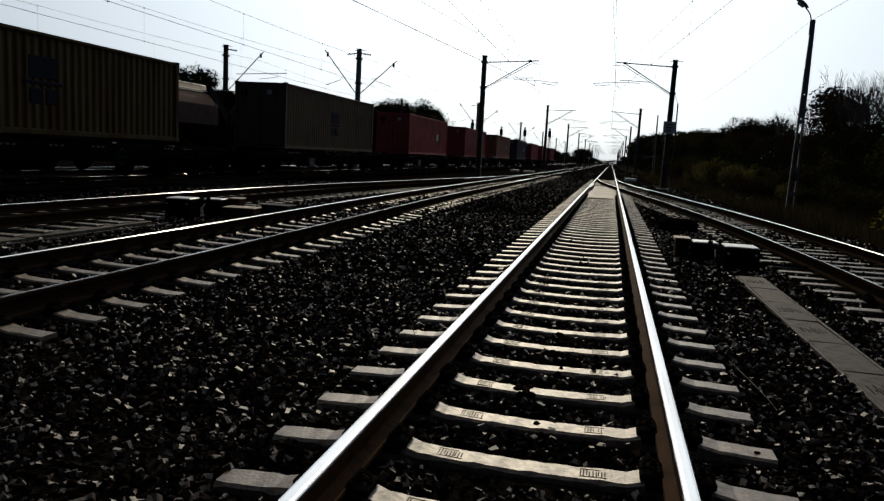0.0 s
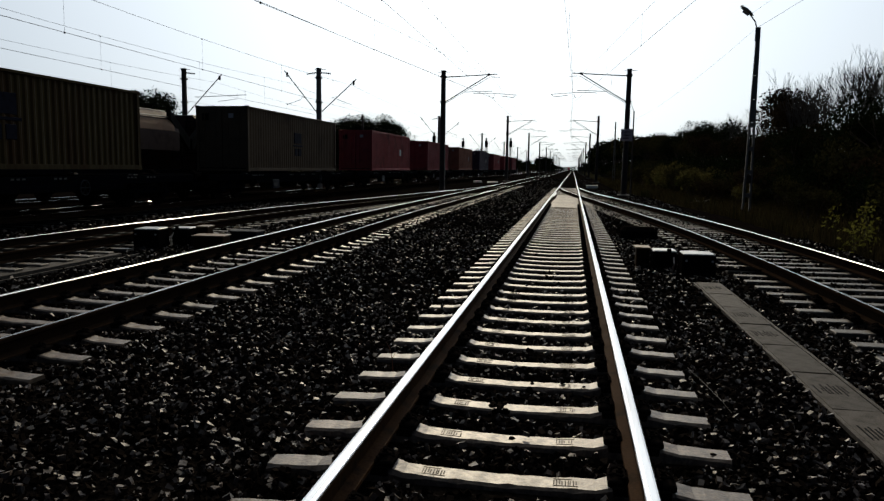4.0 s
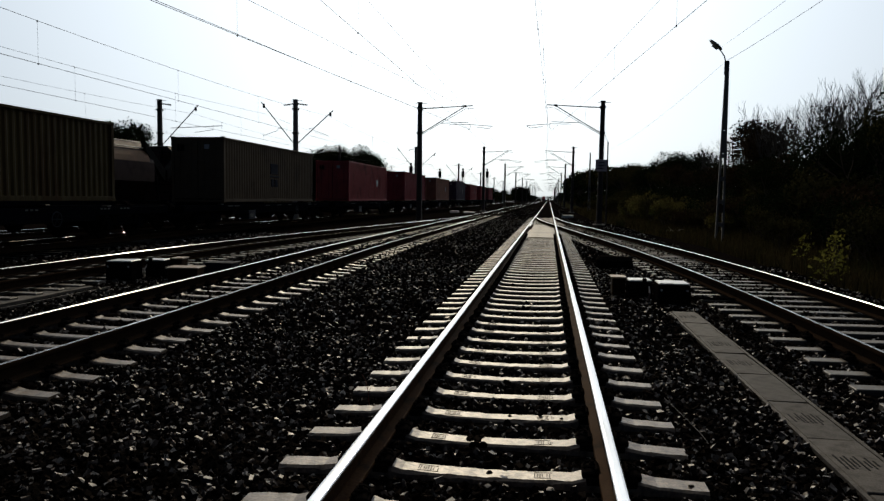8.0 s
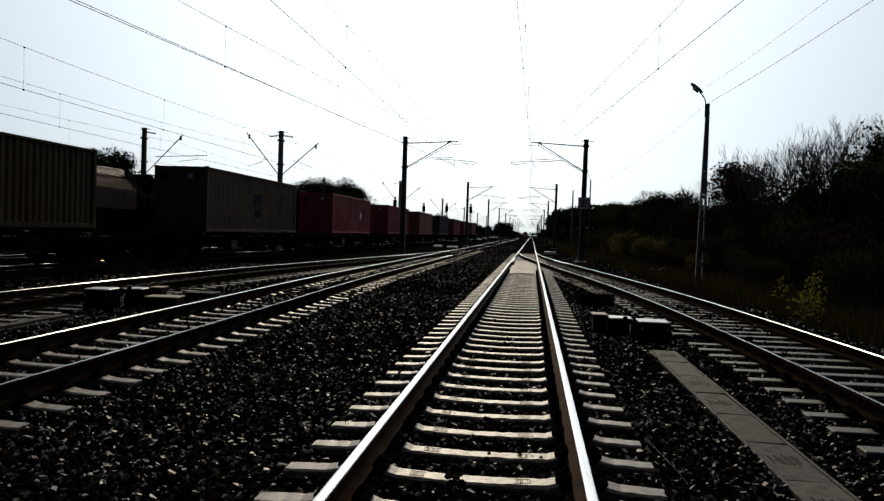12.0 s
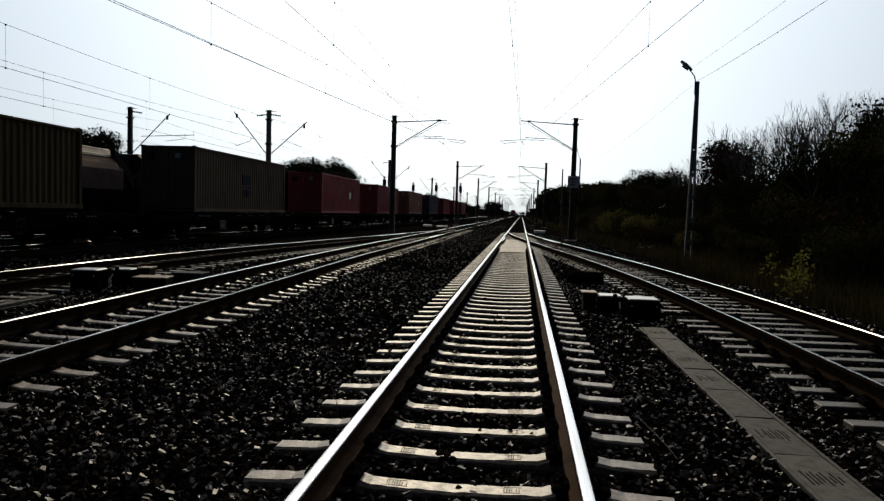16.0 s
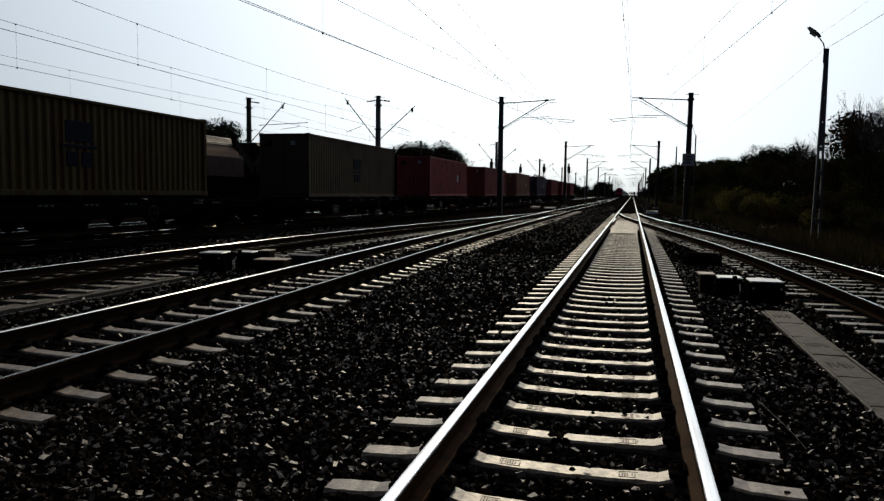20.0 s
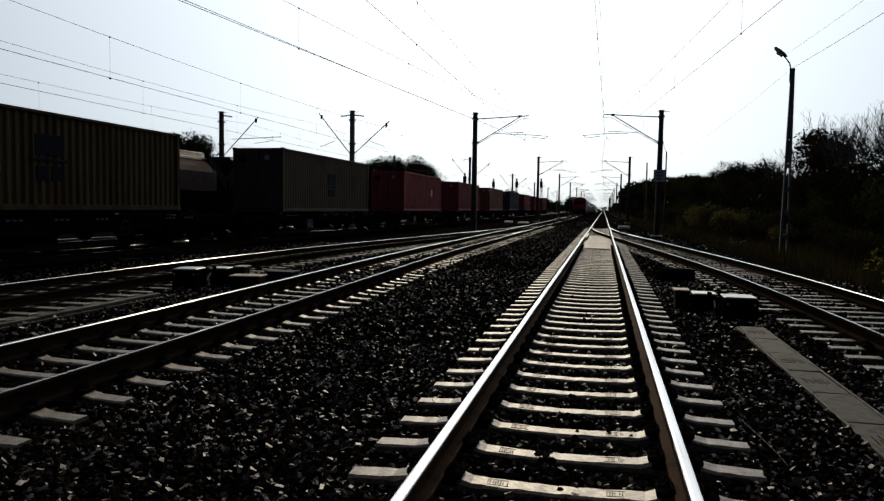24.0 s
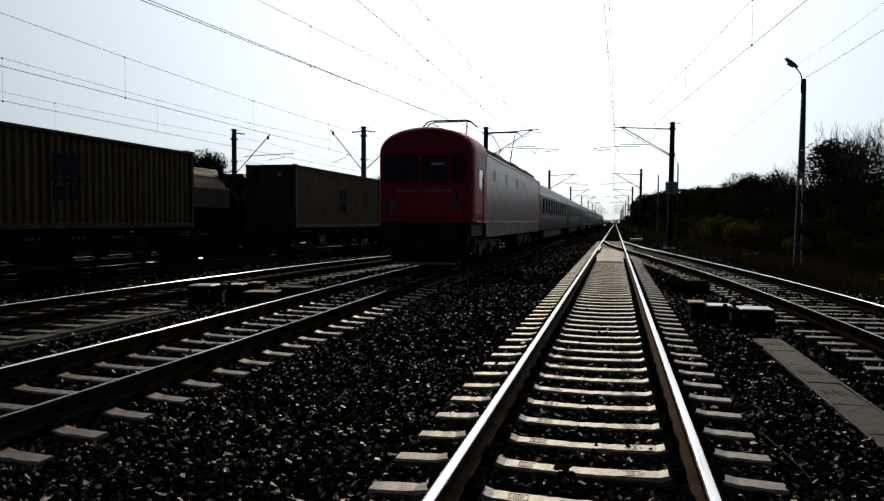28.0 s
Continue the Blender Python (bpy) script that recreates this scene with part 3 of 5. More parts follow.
part("housing", Build().box(-0.5, 0.5, -0.4, 0.4, -0.2, 0.1, 0.03), WHITE, t)
part("lid", Build().box(-0.53, 0.53, -0.43, 0.43, 0.1, 0.13, 0.01), WHITE, t)
t = thing("marker_cover", pose(-9.0, 86.5, -0.2), "low white painted cover slab beside the loop", "cover box")
part("housing", Build().box(-0.6, 0.6, -0.4, 0.4, -0.2, 0.06, 0.03), WHITE, t)
part("lid", Build().box(-0.63, 0.63, -0.43, 0.43, 0.06, 0.08, 0.01), WHITE, t)
# a thin bond wire lying beside the sleepers
tagged(part("bond_wire", Build().tube([(1.52, 5.2, -0.24), (1.47, 5.5, -0.2), (1.42, 5.9, -0.195), (1.36, 6.4, -0.2)], 0.0019, 5), MASTK), "thin steel bond wire lying along the sleeper ends", "cable")


# a dry stalk standing in the ballast
tagged(part("dry_stalk", Build().tube([(-1.09, 5.9, -0.27), (-1.10, 5.9, -0.14), (-1.125, 5.91, -0.05), (-1.16, 5.92, 0.0)], 0.004, 5, 0.0015).tube([(-1.10, 5.9, -0.14), (-1.07, 5.91, -0.09)], 0.002, 4, 0.001), OCHRE), "thin dry weed stalk standing in the ballast", "weed")


# ---- overhead line masts ----
WIRE_Z, CARRY_Z = 6.12, 7.58


def insulator(x0, z0, x1, z1, parent, n=6):
    g = Build()
    a, e = Vector((x0, 0, z0)), Vector((x1, 0, z1))
    d = (e - a).normalized()
    up = Vector((0, 1, 0)).cross(d)
    rings = []
    for k in range(n):
        for f, r in ((0.05, 0.03), (0.3, 0.03), (0.45, 0.075), (0.65, 0.055), (0.75, 0.03)):
            c = a.lerp(e, (k + f) / n)
            rings.append([c + r * (Vector((0, 1, 0)) * math.cos(q) + up * math.sin(q)) for q in [math.pi * j / 4 for j in range(8)]])
    g.rings(rings)
    part("insulator", g, INSUL, parent)


def cantilever(parent, s):
    """The bracket that carries the wires 3.4 m out on the side s (+1 or -1)."""
    a = part("bracket", Build().tube([(s * 0.95, 0, CARRY_Z + 0.02), (s * 3.66, 0, CARRY_Z + 0.16)], 0.036, 6), MASTC, parent)
    part("strut", Build().tube([(s * 0.75, 0, 6.27), (s * 3.1, 0, CARRY_Z + 0.1)], 0.034, 6), MASTC, parent)
    part("stay", Build().tube([(s * 0.2, 0, 5.84), (s * 1.4, 0, 6.53), (s * 3.2, 0, CARRY_Z - 0.02)], 0.018, 5), MASTC, parent)
    part("tie_wire", Build().tube([(s * 1.15, 0, 6.52), (s * 1.1, 0, CARRY_Z)], 0.007, 4), WIRE, parent)
    part("register_tube", Build().tube([(s * 1.4, 0, 6.56), (s * 3.35, 0, 6.62)], 0.022, 6), MASTC, parent)
    part("register_arm", Build().tube([(s * 2.05, 0, 6.39), (s * 2.08, 0, 6.47), (s * 3.4, 0, 6.48), (s * 5.0, 0, 6.35), (s * 4.76, 0, 6.19), (s * 3.9, 0, 6.3)], 0.02, 6), MASTC, parent)
    part("hanger", Build().tube([(s * 3.4, 0, 6.5), (s * 3.5, 0, 6.36), (s * 3.46, 0, 6.22), (s * 3.36, 0, WIRE_Z)], 0.018, 5), MASTC, parent)
    part("carrier_clip", Build().tube([(s * 3.3, 0, CARRY_Z - 0.02), (s * 3.85, 0, CARRY_Z - 0.06)], 0.016, 5), MASTC, parent)
    part("end_clamp", Build().box(min(s * 3.0, s * 3.2), max(s * 3.0, s * 3.2), -0.05, 0.05, CARRY_Z + 0.06, CARRY_Z + 0.2, 0.01), MASTC, parent)
    insulator(s * 0.16, CARRY_Z - 0.01, s * 0.98, CARRY_Z + 0.02, parent, 8)
    insulator(s * 0.18, 5.95, s * 0.78, 6.29, parent)
    return a


def mast(x, y, sides, label, lean=0.0, sign=False, material=None, raised=0.0, taller=0.0):
    top = 7.95 + raised + taller
    t = thing("overhead_line_mast", pose(x, y, 0, 0, lean, 0), label, "catenary mast", "catenary masts")
    g = Build()
    rings = []
    for z, w in ((-0.6, 0.19), (0.3, 0.185), (top, 0.145)):
        c = w * 0.35
        rings.append([(-w + c, -w, z), (w - c, -w, z), (w, -w + c, z), (w, w - c, z), (w - c, w, z), (-w + c, w, z), (-w, w - c, z), (-w, -w + c, z)])
    g.rings(rings)
    part("pole", g, material or MASTC, t)
    part("footing", Build().box(-0.4, 0.4, -0.4, 0.4, -0.75, -0.15, 0.04), MASTK, t, "concrete footing")
    part("top_crosspiece", Build().tube([(-0.32, 0, top - 0.06), (0.5, 0, top - 0.04)], 0.018, 5), MASTC, t)
    part("cap", Build().box(-0.17, 0.17, -0.17, 0.17, top, top + 0.05, 0.01), MASTC, t)
    for z in (5.9, CARRY_Z):
        part("clamp", Build().box(-0.2, 0.2, -0.2, 0.2, z - 0.06, z + 0.06, 0.01), MASTC, t)
    for s in sides:
        if raised:
            lone = len(sides) == 1
            end = (2.98, 7.9) if lone else (2.54, 8.1) if s < 0 else (2.74, 7.48)
            foot = 5.05 if lone else 5.2
            part("strut", Build().tube([(s * 0.16, 0, foot), (s * end[0], 0, end[1])], 0.035, 6), MASTC, t)
            part("strut_clamp", Build().box(s * (end[0] - 0.2) - 0.06, s * (end[0] - 0.2) + 0.06, -0.06, 0.06, end[1] - 0.42, end[1] - 0.12, 0.01), MASTC, t)
            if lone:
                part("register_tube", Build().tube([(0.85, 0, 6.28), (4.8, 0, 6.43)], 0.026, 6), MASTC, t)
                part("register_arm", Build().tube([(4.1, 0, 6.5), (4.1, 0, 6.15), (2.65, 0, 5.96)], 0.018, 6), MASTC, t)
            else:
                part("register_arm", Build().tube([(s * 0.95, 0, 6.2), (s * 1.3, 0, 6.28), (s * 1.32, 0, 6.1), (s * 2.4, 0, 5.72)], 0.018, 6), MASTC, t)
            insulator(s * 0.15, top - 0.25, s * 0.9, top - 0.35, t, 6)
        else:
            cantilever(t, s)
    if sign:
        part("sign_plate", Build().box(-0.37, 0.37, -0.26, -0.235, 3.35, 4.13, 0.008), SIGN, t, "weathered pale number plate")
        for k in range(3):
            part("sign_bar", Build().box(-0.24 + 0.05 * k, 0.16 + 0.03 * k, -0.266, -0.259, 3.50 + 0.2 * k, 3.56 + 0.2 * k), STAIN, t)
        part("back_pole", Build().tube([(0.64, 2.5, -0.6), (0.6, 2.5, 5.5)], 0.07, 6, 0.05), MASTC, t)
        part("stay", Build().tube([(0.15, 0.1, 5.95), (0.6, 2.5, 5.45)], 0.018, 5), MASTC, t)
    return t


ROWS_Y = [50, 97, 144, 191, 238, 285, 332, 379, 426, 473]
for k, y in enumerate(ROWS_Y):
    mast(3.69 - (0.40 if k else 0), y, (-1,), ("dark mast with a number plate and a bracket over the track" if k == 0 else "dark overhead line mast with a bracket over the main track"), 0.45 if k == 0 else 0.4, k == 0, None, 0.0, 0.0 if k == 0 else 0.28)
    mast(-8.55 + (0.25 if k else 0), y, (1,), "dark overhead line mast with a bracket over the passing track", 0, False, None, 0.0, 0.0 if k == 0 else 0.28)
    if k < 6:
        mast(-17.45, y, (-1, 1), "concrete double mast between two sidings", 0, False, MASTK, 0.25)
mast(-27.7, 50, (1,), "dark overhead line mast behind the freight train", 0, False, None, 0.33)
mast(-28.0, 97, (1,), "dark overhead line mast behind the freight train", 0, False, None, 0.45)


# ---- overhead wires ----
def overhead(line, label, y0, y1, contact=WIRE_Z, top=7.5, sag=0.22, stagger=0.2, twin=0.0, thick=1.0):
    """A contact wire at one height and the wire that carries it, which hangs from top at the masts and sags between them."""
    t = thing("overhead_line", pose(0, 0, 0), label, "overhead wire", "overhead wires")
    zig = lambda y: stagger * (2 * abs(((y - 50) / 94.0) % 1.0 - 0.5) * 2 - 1)

    def carry(y):
        f = ((y - 50) / 47.0) % 1.0
        return top - 4 * sag * f * (1 - f)

    pts = [y0 + (y1 - y0) * k / 150 for k in range(151)]
    part("contact_wire", Build().tube([(line(y) + zig(y), y, contact) for y in pts], 0.0085 * thick, 4), WIRE, t)
    if twin:
        part("contact_wire", Build().tube([(line(y) + zig(y) + twin * min(1.6, max(0.15, (30 - y) / 16)), y, contact - 0.02) for y in pts], 0.008 * thick, 4), WIRE, t)
    part("carrying_wire", Build().tube([(line(y) + 0.5 * zig(y), y, carry(y)) for y in pts], 0.007 * thick, 4), WIRE, t)
    for k in range(-5, 17):
        y = 3.6 + 8.5 * k
        if y0 < y < y1:
            part("dropper", Build().tube([(line(y) + zig(y), y, contact), (line(y) + 0.5 * zig(y), y, carry(y))], 0.004, 3), WIRE, t)
            for z, w in ((contact, 0.016), (carry(y), 0.013)):
                part("dropper_clamp", Build().box(-w, w, -0.03, 0.03, -0.035, 0.015, 0.005), WIRE, t, at=pose(line(y) + (zig(y) if z == contact else 0.5 * zig(y)), y, z))


overhead(x_main, "contact wire and carrying wire over the main track", -44, 473, thick=0.7)
overhead(lambda y: -5.1 - 0.3 * min(1, max(0, (y - 25) / 60)), "contact wire and carrying wire over the passing track", -44, 473, stagger=0.05)
overhead(lambda y: 4.01 - 0.106 * (max(y, 3) - 16.8), "contact wire and carrying wire over the diverging track", -44, 52, stagger=0.0)
overhead(lambda y: -9.2 + 0.125 * (max(y, 3) - 16.8), "contact wire and carrying wire over the loop track", -44, 50, stagger=0.0, twin=0.2)
overhead(lambda y: X_FREIGHT, "contact wire and carrying wire over the freight siding", -44, 285, 5.4, 7.1, 0.45, 0.0)
overhead(lambda y: X_FAR, "contact wire and carrying wire over the far siding", -44, 285, 5.45, 7.3, 0.45, 0.0)
overhead(lambda y: -25.2, "contact wire and carrying wire behind the freight train", -44, 97, 5.6, 7.3, 0.4)


# ---- lamp posts ----
def lamp_post(x, y, height, label, lamp=True, lean=0.0):
    t = thing("lamp_post", pose(x, y, -0.7, 0, lean, 0), label, "lamp post", "lamp posts")
    for s in (-1, 1):
        g = Build()
        rings = []
        for k in range(9):
            z = height * k / 8
            w = 0.165 - 0.13 * k / 8
            rings.append([(s * w - 0.048, -0.07, z), (s * w + 0.048, -0.07, z), (s * w + 0.048, 0.07, z), (s * w - 0.048, 0.07, z)])
        part("post_leg", g.rings(rings), MASTK, t)
    for k in range(1, 9):
        z = height * k / 8
        w = 0.165 - 0.13 * k / 8
        part("web", Build().box(-w, w, -0.055, 0.055, z - (0.22 if k < 5 else 1.1), z - 0.01, 0.01), MASTK, t)
    if lamp:
        part("arm", Build().tube([(-0.11, 0, height - 0.65), (-0.11, 0, height + 0.05), (-0.16, 0, height + 0.24), (-0.3, 0, height + 0.44), (-0.42, 0, height + 0.58)], 0.03, 8), MASTC, t)
        g = Build()
        rings = []
        for f, w, h in ((0, 0.07, 0.06), (0.15, 0.16, 0.12), (0.45, 0.25, 0.16), (0.8, 0.24, 0.15), (1.0, 0.12, 0.07)):
            c = Vector((-0.30 - 0.56 * f, 0, height + 0.60 + 0.36 * f))
            rings.append([c + Vector((-0.5 * h * math.sin(a), w * math.cos(a), h * math.sin(a))) for a in [2 * math.pi * j / 10 for j in range(10)]])
        h = part("lamp_head", g.rings(rings), LID, t, "grey oval lamp head", smooth=True)
        part("lens", Build().tube([(-0.46, 0, height + 0.625), (-0.74, 0, height + 0.80)], 0.115, 10, 0.10), LAMPGLASS, h)
        part("fuse_box", Build().box(-0.1, 0.1, -0.13, -0.07, 1.6, 2.0, 0.01), MASTC, t)
    return t


lamp_post(8.77, 38.0, 9.02, "tall twin-legged concrete lamp post with one lamp head, in the weeds", True, 0.45)
lamp_post(6.4, 114.0, 9.3, "twin-legged concrete post in the bushes", False)
back_lamp = lamp_post(-34.0, 31.0, 8.0, "concrete lamp post behind the freight train")
back_lamp.matrix_basis = pose(-34.0, 31.0, -0.7, 0, 0, 180)
t = thing("lamp_cable", pose(0, 0, 0), "thin cables running between the lamp posts", "cable")
for x, z, r in ((8.72, 8.28, 0.009), (8.45, 8.95, 0.0055)):
    part("cable", Build().tube([(x, -13 + 51 * k / 20, z - 0.62 * 4 * (k / 20) * (1 - k / 20)) for k in range(21)], r, 4), WIRE, t)
part("cable", Build().tube([(8.65 - 2.2 * k / 12, 38 + 76 * k / 12, 8.2 - 4 * 1.0 * (k / 12) * (1 - k / 12)) for k in range(13)], 0.006, 4), WIRE, t)


# ---- signals ----
def signal(x, y, h=7.6):
    t = thing("railway_signal", pose(x, y, -0.4), "dark railway signal on a slim post", "railway signal", "railway signals")
    part("post", Build().tube([(0, 0, 0), (0, 0, h)], 0.09, 8), MASTC, t)
    head = part("head", Build().box(-0.32, 0.32, -0.12, 0.1, h - 1.5, h - 0.2, 0.05), INK, t)
    for k in range(3):
        part("hood", Build().tube([(0, -0.1, h - 0.45 - 0.4 * k), (0, -0.4, h - 0.48 - 0.4 * k)], 0.12, 8), INK, head)
    part("top_lamp", Build().box(-0.2, 0.2, -0.15, 0.15, h - 0.05, h + 0.35, 0.08), INK, t)
    part("ladder", Build().tube([(0.25, 0.2, 0), (0.25, 0.15, h - 1.5)], 0.03, 4).tube([(-0.25, 0.2, 0), (-0.25, 0.15, h - 1.5)], 0.03, 4), MASTC, t)
    return t


for x, y in ((-12.3, 150), (-17.3, 150), (-22.4, 152), (-24.0, 128)):
    signal(x, y)


# ---- standing freight train ----
PITCH, FIRST = 20.4, 10.1


def wheelset(parent, y, r=0.46):
    for s in (-1, 1):
        part("wheel", Build().disc((s * 0.75, y, r), r, 0, 0.065, 20), IRON, parent)
    part("axle", Build().tube([(-0.75, y, r), (0.75, y, r)], 0.08, 8), IRON, parent)


def bogie(parent, y):
    g = Build()
    for s in (-1, 1):
        g.box(s * 1.0 - 0.06, s * 1.0 + 0.06, y - 1.25, y + 1.25, 0.42, 0.72, 0.03)
        for d in (-0.9, 0.9):
            g.box(s * 1.0 - 0.1, s * 1.0 + 0.1, y + d - 0.18, y + d + 0.18, 0.28, 0.62, 0.03)
            g.tube([(s * 1.03, y + d - 0.28, 0.62), (s * 1.03, y + d - 0.28, 0.86)], 0.07, 8)
            g.tube([(s * 1.03, y + d + 0.28, 0.62), (s * 1.03, y + d + 0.28, 0.86)], 0.07, 8)
    g.box(-1.0, 1.0, y - 0.2, y + 0.2, 0.5, 0.85, 0.03)
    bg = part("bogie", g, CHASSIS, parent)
    for d in (-0.9, 0.9):
        wheelset(bg, y + d)
    return bg


def flat_wagon(x, y):
    """A container flat wagon; its container would stand from y to y + 12.19."""
    c = y + 6.1
    t = thing("flat_wagon", pose(x, c, 0), "dark blue-black container flat wagon standing on the siding", "freight wagon", "freight wagons")
    g = Build()
    for s in (-1, 1):
        g.box(s * 1.2 - 0.08, s * 1.2 + 0.08, -9.6, 9.6, 0.78, 1.06, 0.02)
        g.box(s * 1.27 - 0.03, s * 1.27 + 0.03, -5.2, 5.2, 0.62, 0.80, 0.01)
    for k in range(10):
        g.box(-1.15, 1.15, -9.2 + 2.0 * k - 0.1, -9.2 + 2.0 * k + 0.1, 0.85, 1.04)
    g.box(-1.25, 1.25, -9.65, -9.4, 0.75, 1.06, 0.02).box(-1.25, 1.25, 9.4, 9.65, 0.75, 1.06, 0.02)
    g.box(-0.25, 0.25, -9.0, 9.0, 0.55, 1.0, 0.02)
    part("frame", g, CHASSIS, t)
    for yy in (-7.1, 7.1):
        bogie(t, yy)
    for e in (-1, 1):
        for s in (-1, 1):
            part("buffer", Build().tube([(s * 0.87, e * 9.65, 1.0), (s * 0.87, e * 10.1, 1.0)], 0.09, 8).tube([(s * 0.87, e * 10.1, 1.0), (s * 0.87, e * 10.18, 1.0)], 0.22, 12), IRON, t)
    hw = Build()
    ring = [(1.36, 3.2 + 0.22 * math.cos(a), 0.72 + 0.22 * math.sin(a)) for a in [2 * math.pi * k / 16 for k in range(17)]]
    hw.tube(ring, 0.018, 5)
    for k in range(3):
        a = math.pi * k / 3
        hw.tube([(1.36, 3.2 + 0.21 * math.cos(a), 0.72 + 0.21 * math.sin(a)), (1.36, 3.2 - 0.21 * math.cos(a), 0.72 - 0.21 * math.sin(a))], 0.012, 4)
    part("handbrake_wheel", hw, GREYBOX, t, "worn steel handbrake wheel")
    part("air_tank", Build().tube([(0.8, -1.0, 0.55), (0.8, 0.6, 0.55)], 0.2, 12), CHASSIS, t)
    part("battery_box", Build().box(0.9, 1.32, -3.4, -2.6, 0.35, 0.78, 0.02), GREYBOX, t, "blue-grey equipment box")
    part("data_plate", Build().box(1.325, 1.335, -3.3, -2.9, 0.45, 0.62), LETTER, t, "grey data plate with unreadable lines")
    for k, yy in enumerate((-5.6, -4.9, -1.2, 0.4, 2.0, 5.4, 6.5)):
        for j in range(3):
            part("lettering_bar", Build().box(1.281, 1.286, yy + 0.2 * j, yy + 0.12 + 0.2 * j, 0.97, 1.02), LETTER, t)
    for s in (-1, 1):
        for yy in (-6.0, 6.0):
            part("container_lug", Build().box(s * 1.1 - 0.1, s * 1.1 + 0.1, yy - 0.12, yy + 0.12, 1.05, 1.10, 0.01), LETTER, t)
    part("hook", Build().tube([(0, -9.65, 0.98), (0, -9.95, 0.98), (0, -10.0, 0.9)], 0.05, 6), IRON, t)
    return t


def corrugated(y0, y1, z0, z1, x, pitch=0.278, depth=0.036):
    """A trapezoidal-corrugated wall sheet facing +x, with its thickness."""
    n = int(round((y1 - y0) / pitch))
    p = (y1 - y0) / n
    line = []
    for k in range(n):
        y = y0 + k * p
        line += [(x, y), (x, y + 0.25 * p), (x - depth, y + 0.5 * p), (x - depth, y + 0.75 * p)]
    line.append((x, y1))
    b = Build()
    m = len(line)
    b.add([(a, c, z0) for a, c in line] + [(a, c, z1) for a, c in line], [(k, k + 1, m + k + 1, m + k) for k in range(m - 1)])
    b.add([(a - 0.01, c, z0) for a, c in line] + [(a - 0.01, c, z1) for a, c in line], [(k + 1, k, m + k, m + k + 1) for k in range(m - 1)])
    return b


L, W = 12.19, 1.219


def container(x, y, paint, label, logo=0, H=2.896, z=1.10):
    t = thing("shipping_container", pose(x, y, z), label, "shipping container", "shipping containers")
    part("side_panel", corrugated(0.16, L - 0.16, 0.15, H - 0.1, W - 0.02), paint, t, at=pose(0, 0, 0))
    part("side_panel", corrugated(0.16, L - 0.16, 0.15, H - 0.1, W - 0.02), paint, t, at=pose(0, L, 0, 0, 0, 180))
    part("end_panel", corrugated(-W + 0.1, W - 0.1, 0.15, H - 0.12, 0, 0.3), paint, t, at=pose(0, L - 0.03, 0, 0, 0, 90))
    part("roof", Build().box(-W + 0.03, W - 0.03, 0.05, L - 0.05, H - 0.06, H - 0.02), paint, t)
    part("floor", Build().box(-W + 0.05, W - 0.05, 0.05, L - 0.05, 0.08, 0.14), INK, t)
    for s in (-1, 1):
        part("top_rail", Build().box(s * W - 0.03, s * W + 0.03, 0.1, L - 0.1, H - 0.11, H - 0.03, 0.008), paint, t)
        part("bottom_rail", Build().box(s * W - 0.03, s * W + 0.03, 0.1, L - 0.1, 0.02, 0.16, 0.008), paint, t)
        for yy in (0.08, L - 0.08):
            part("corner_post", Build().box(s * W - 0.1 if s > 0 else s * W - 0.02, s * W + 0.02 if s > 0 else s * W + 0.1, yy - 0.08, yy + 0.08, 0.11, H - 0.11, 0.01), paint, t)
            for z in (0, H - 0.118):
                part("corner_casting", Build().box(s * W - 0.13 if s > 0 else s * W - 0.03, s * W + 0.03 if s > 0 else s * W + 0.13, yy - 0.1, yy + 0.1, z, z + 0.118, 0.008), paint, t)
        d = part("door", Build().box(min(s * 0.02, s * 1.1), max(s * 0.02, s * 1.1), 0.03, 0.08, 0.16, H - 0.14, 0.01), paint, t)
        for xx in (0.3, 0.82):
            part("lock_rod", Build().tube([(s * xx, 0.0, 0.1), (s * xx, 0.0, H - 0.1)], 0.02, 6), paint, d)
            part("lock_handle", Build().box(s * xx - 0.18, s * xx + 0.18, -0.015, 0.01, 1.15, 1.19), paint, d)
        for z in (0.6, 1.45, 2.2):
            part("door_rib", Build().box(min(s * 0.08, s * 1.06), max(s * 0.08, s * 1.06), 0.018, 0.03, z - 0.05, z + 0.05, 0.004), paint, d)
    for z in (0.06, H - 0.09):
        part("end_rail", Build().box(-W + 0.08, W - 0.08, 0.02, 0.1, z - 0.05, z + 0.05, 0.008), paint, t)
    part("marking_plate", Build().box(-0.95, -0.62, 0.018, 0.026, 2.25, 2.55), INK, t, "dark square marking")
    part("marking_plate", Build().box(0.3, 0.55, 0.018, 0.026, 2.35, 2.55), PLATE, t, "pale marking bars")
    if logo:
        k = logo
        xm = W - 0.018
        blocks = [(-0.5, 0.5, 1.42, 1.98), (-0.66, 0.66, 1.26, 1.36), (-0.45, -0.05, 0.78, 1.18), (0.07, 0.47, 0.78, 1.18)]
        for a, c, z0, z1 in blocks:
            part("logo_block", Build().box(xm - 0.042, xm + 0.004, k + a, k + c, z0, z1, 0.018), NAVY, t, "flat navy painted block of a logo")
    else:
        part("marking_plate", Build().box(W - 0.016, W - 0.012, L * 0.70, L * 0.74, 1.2, 1.7), PLATE, t, "pale marking bars")
    return t


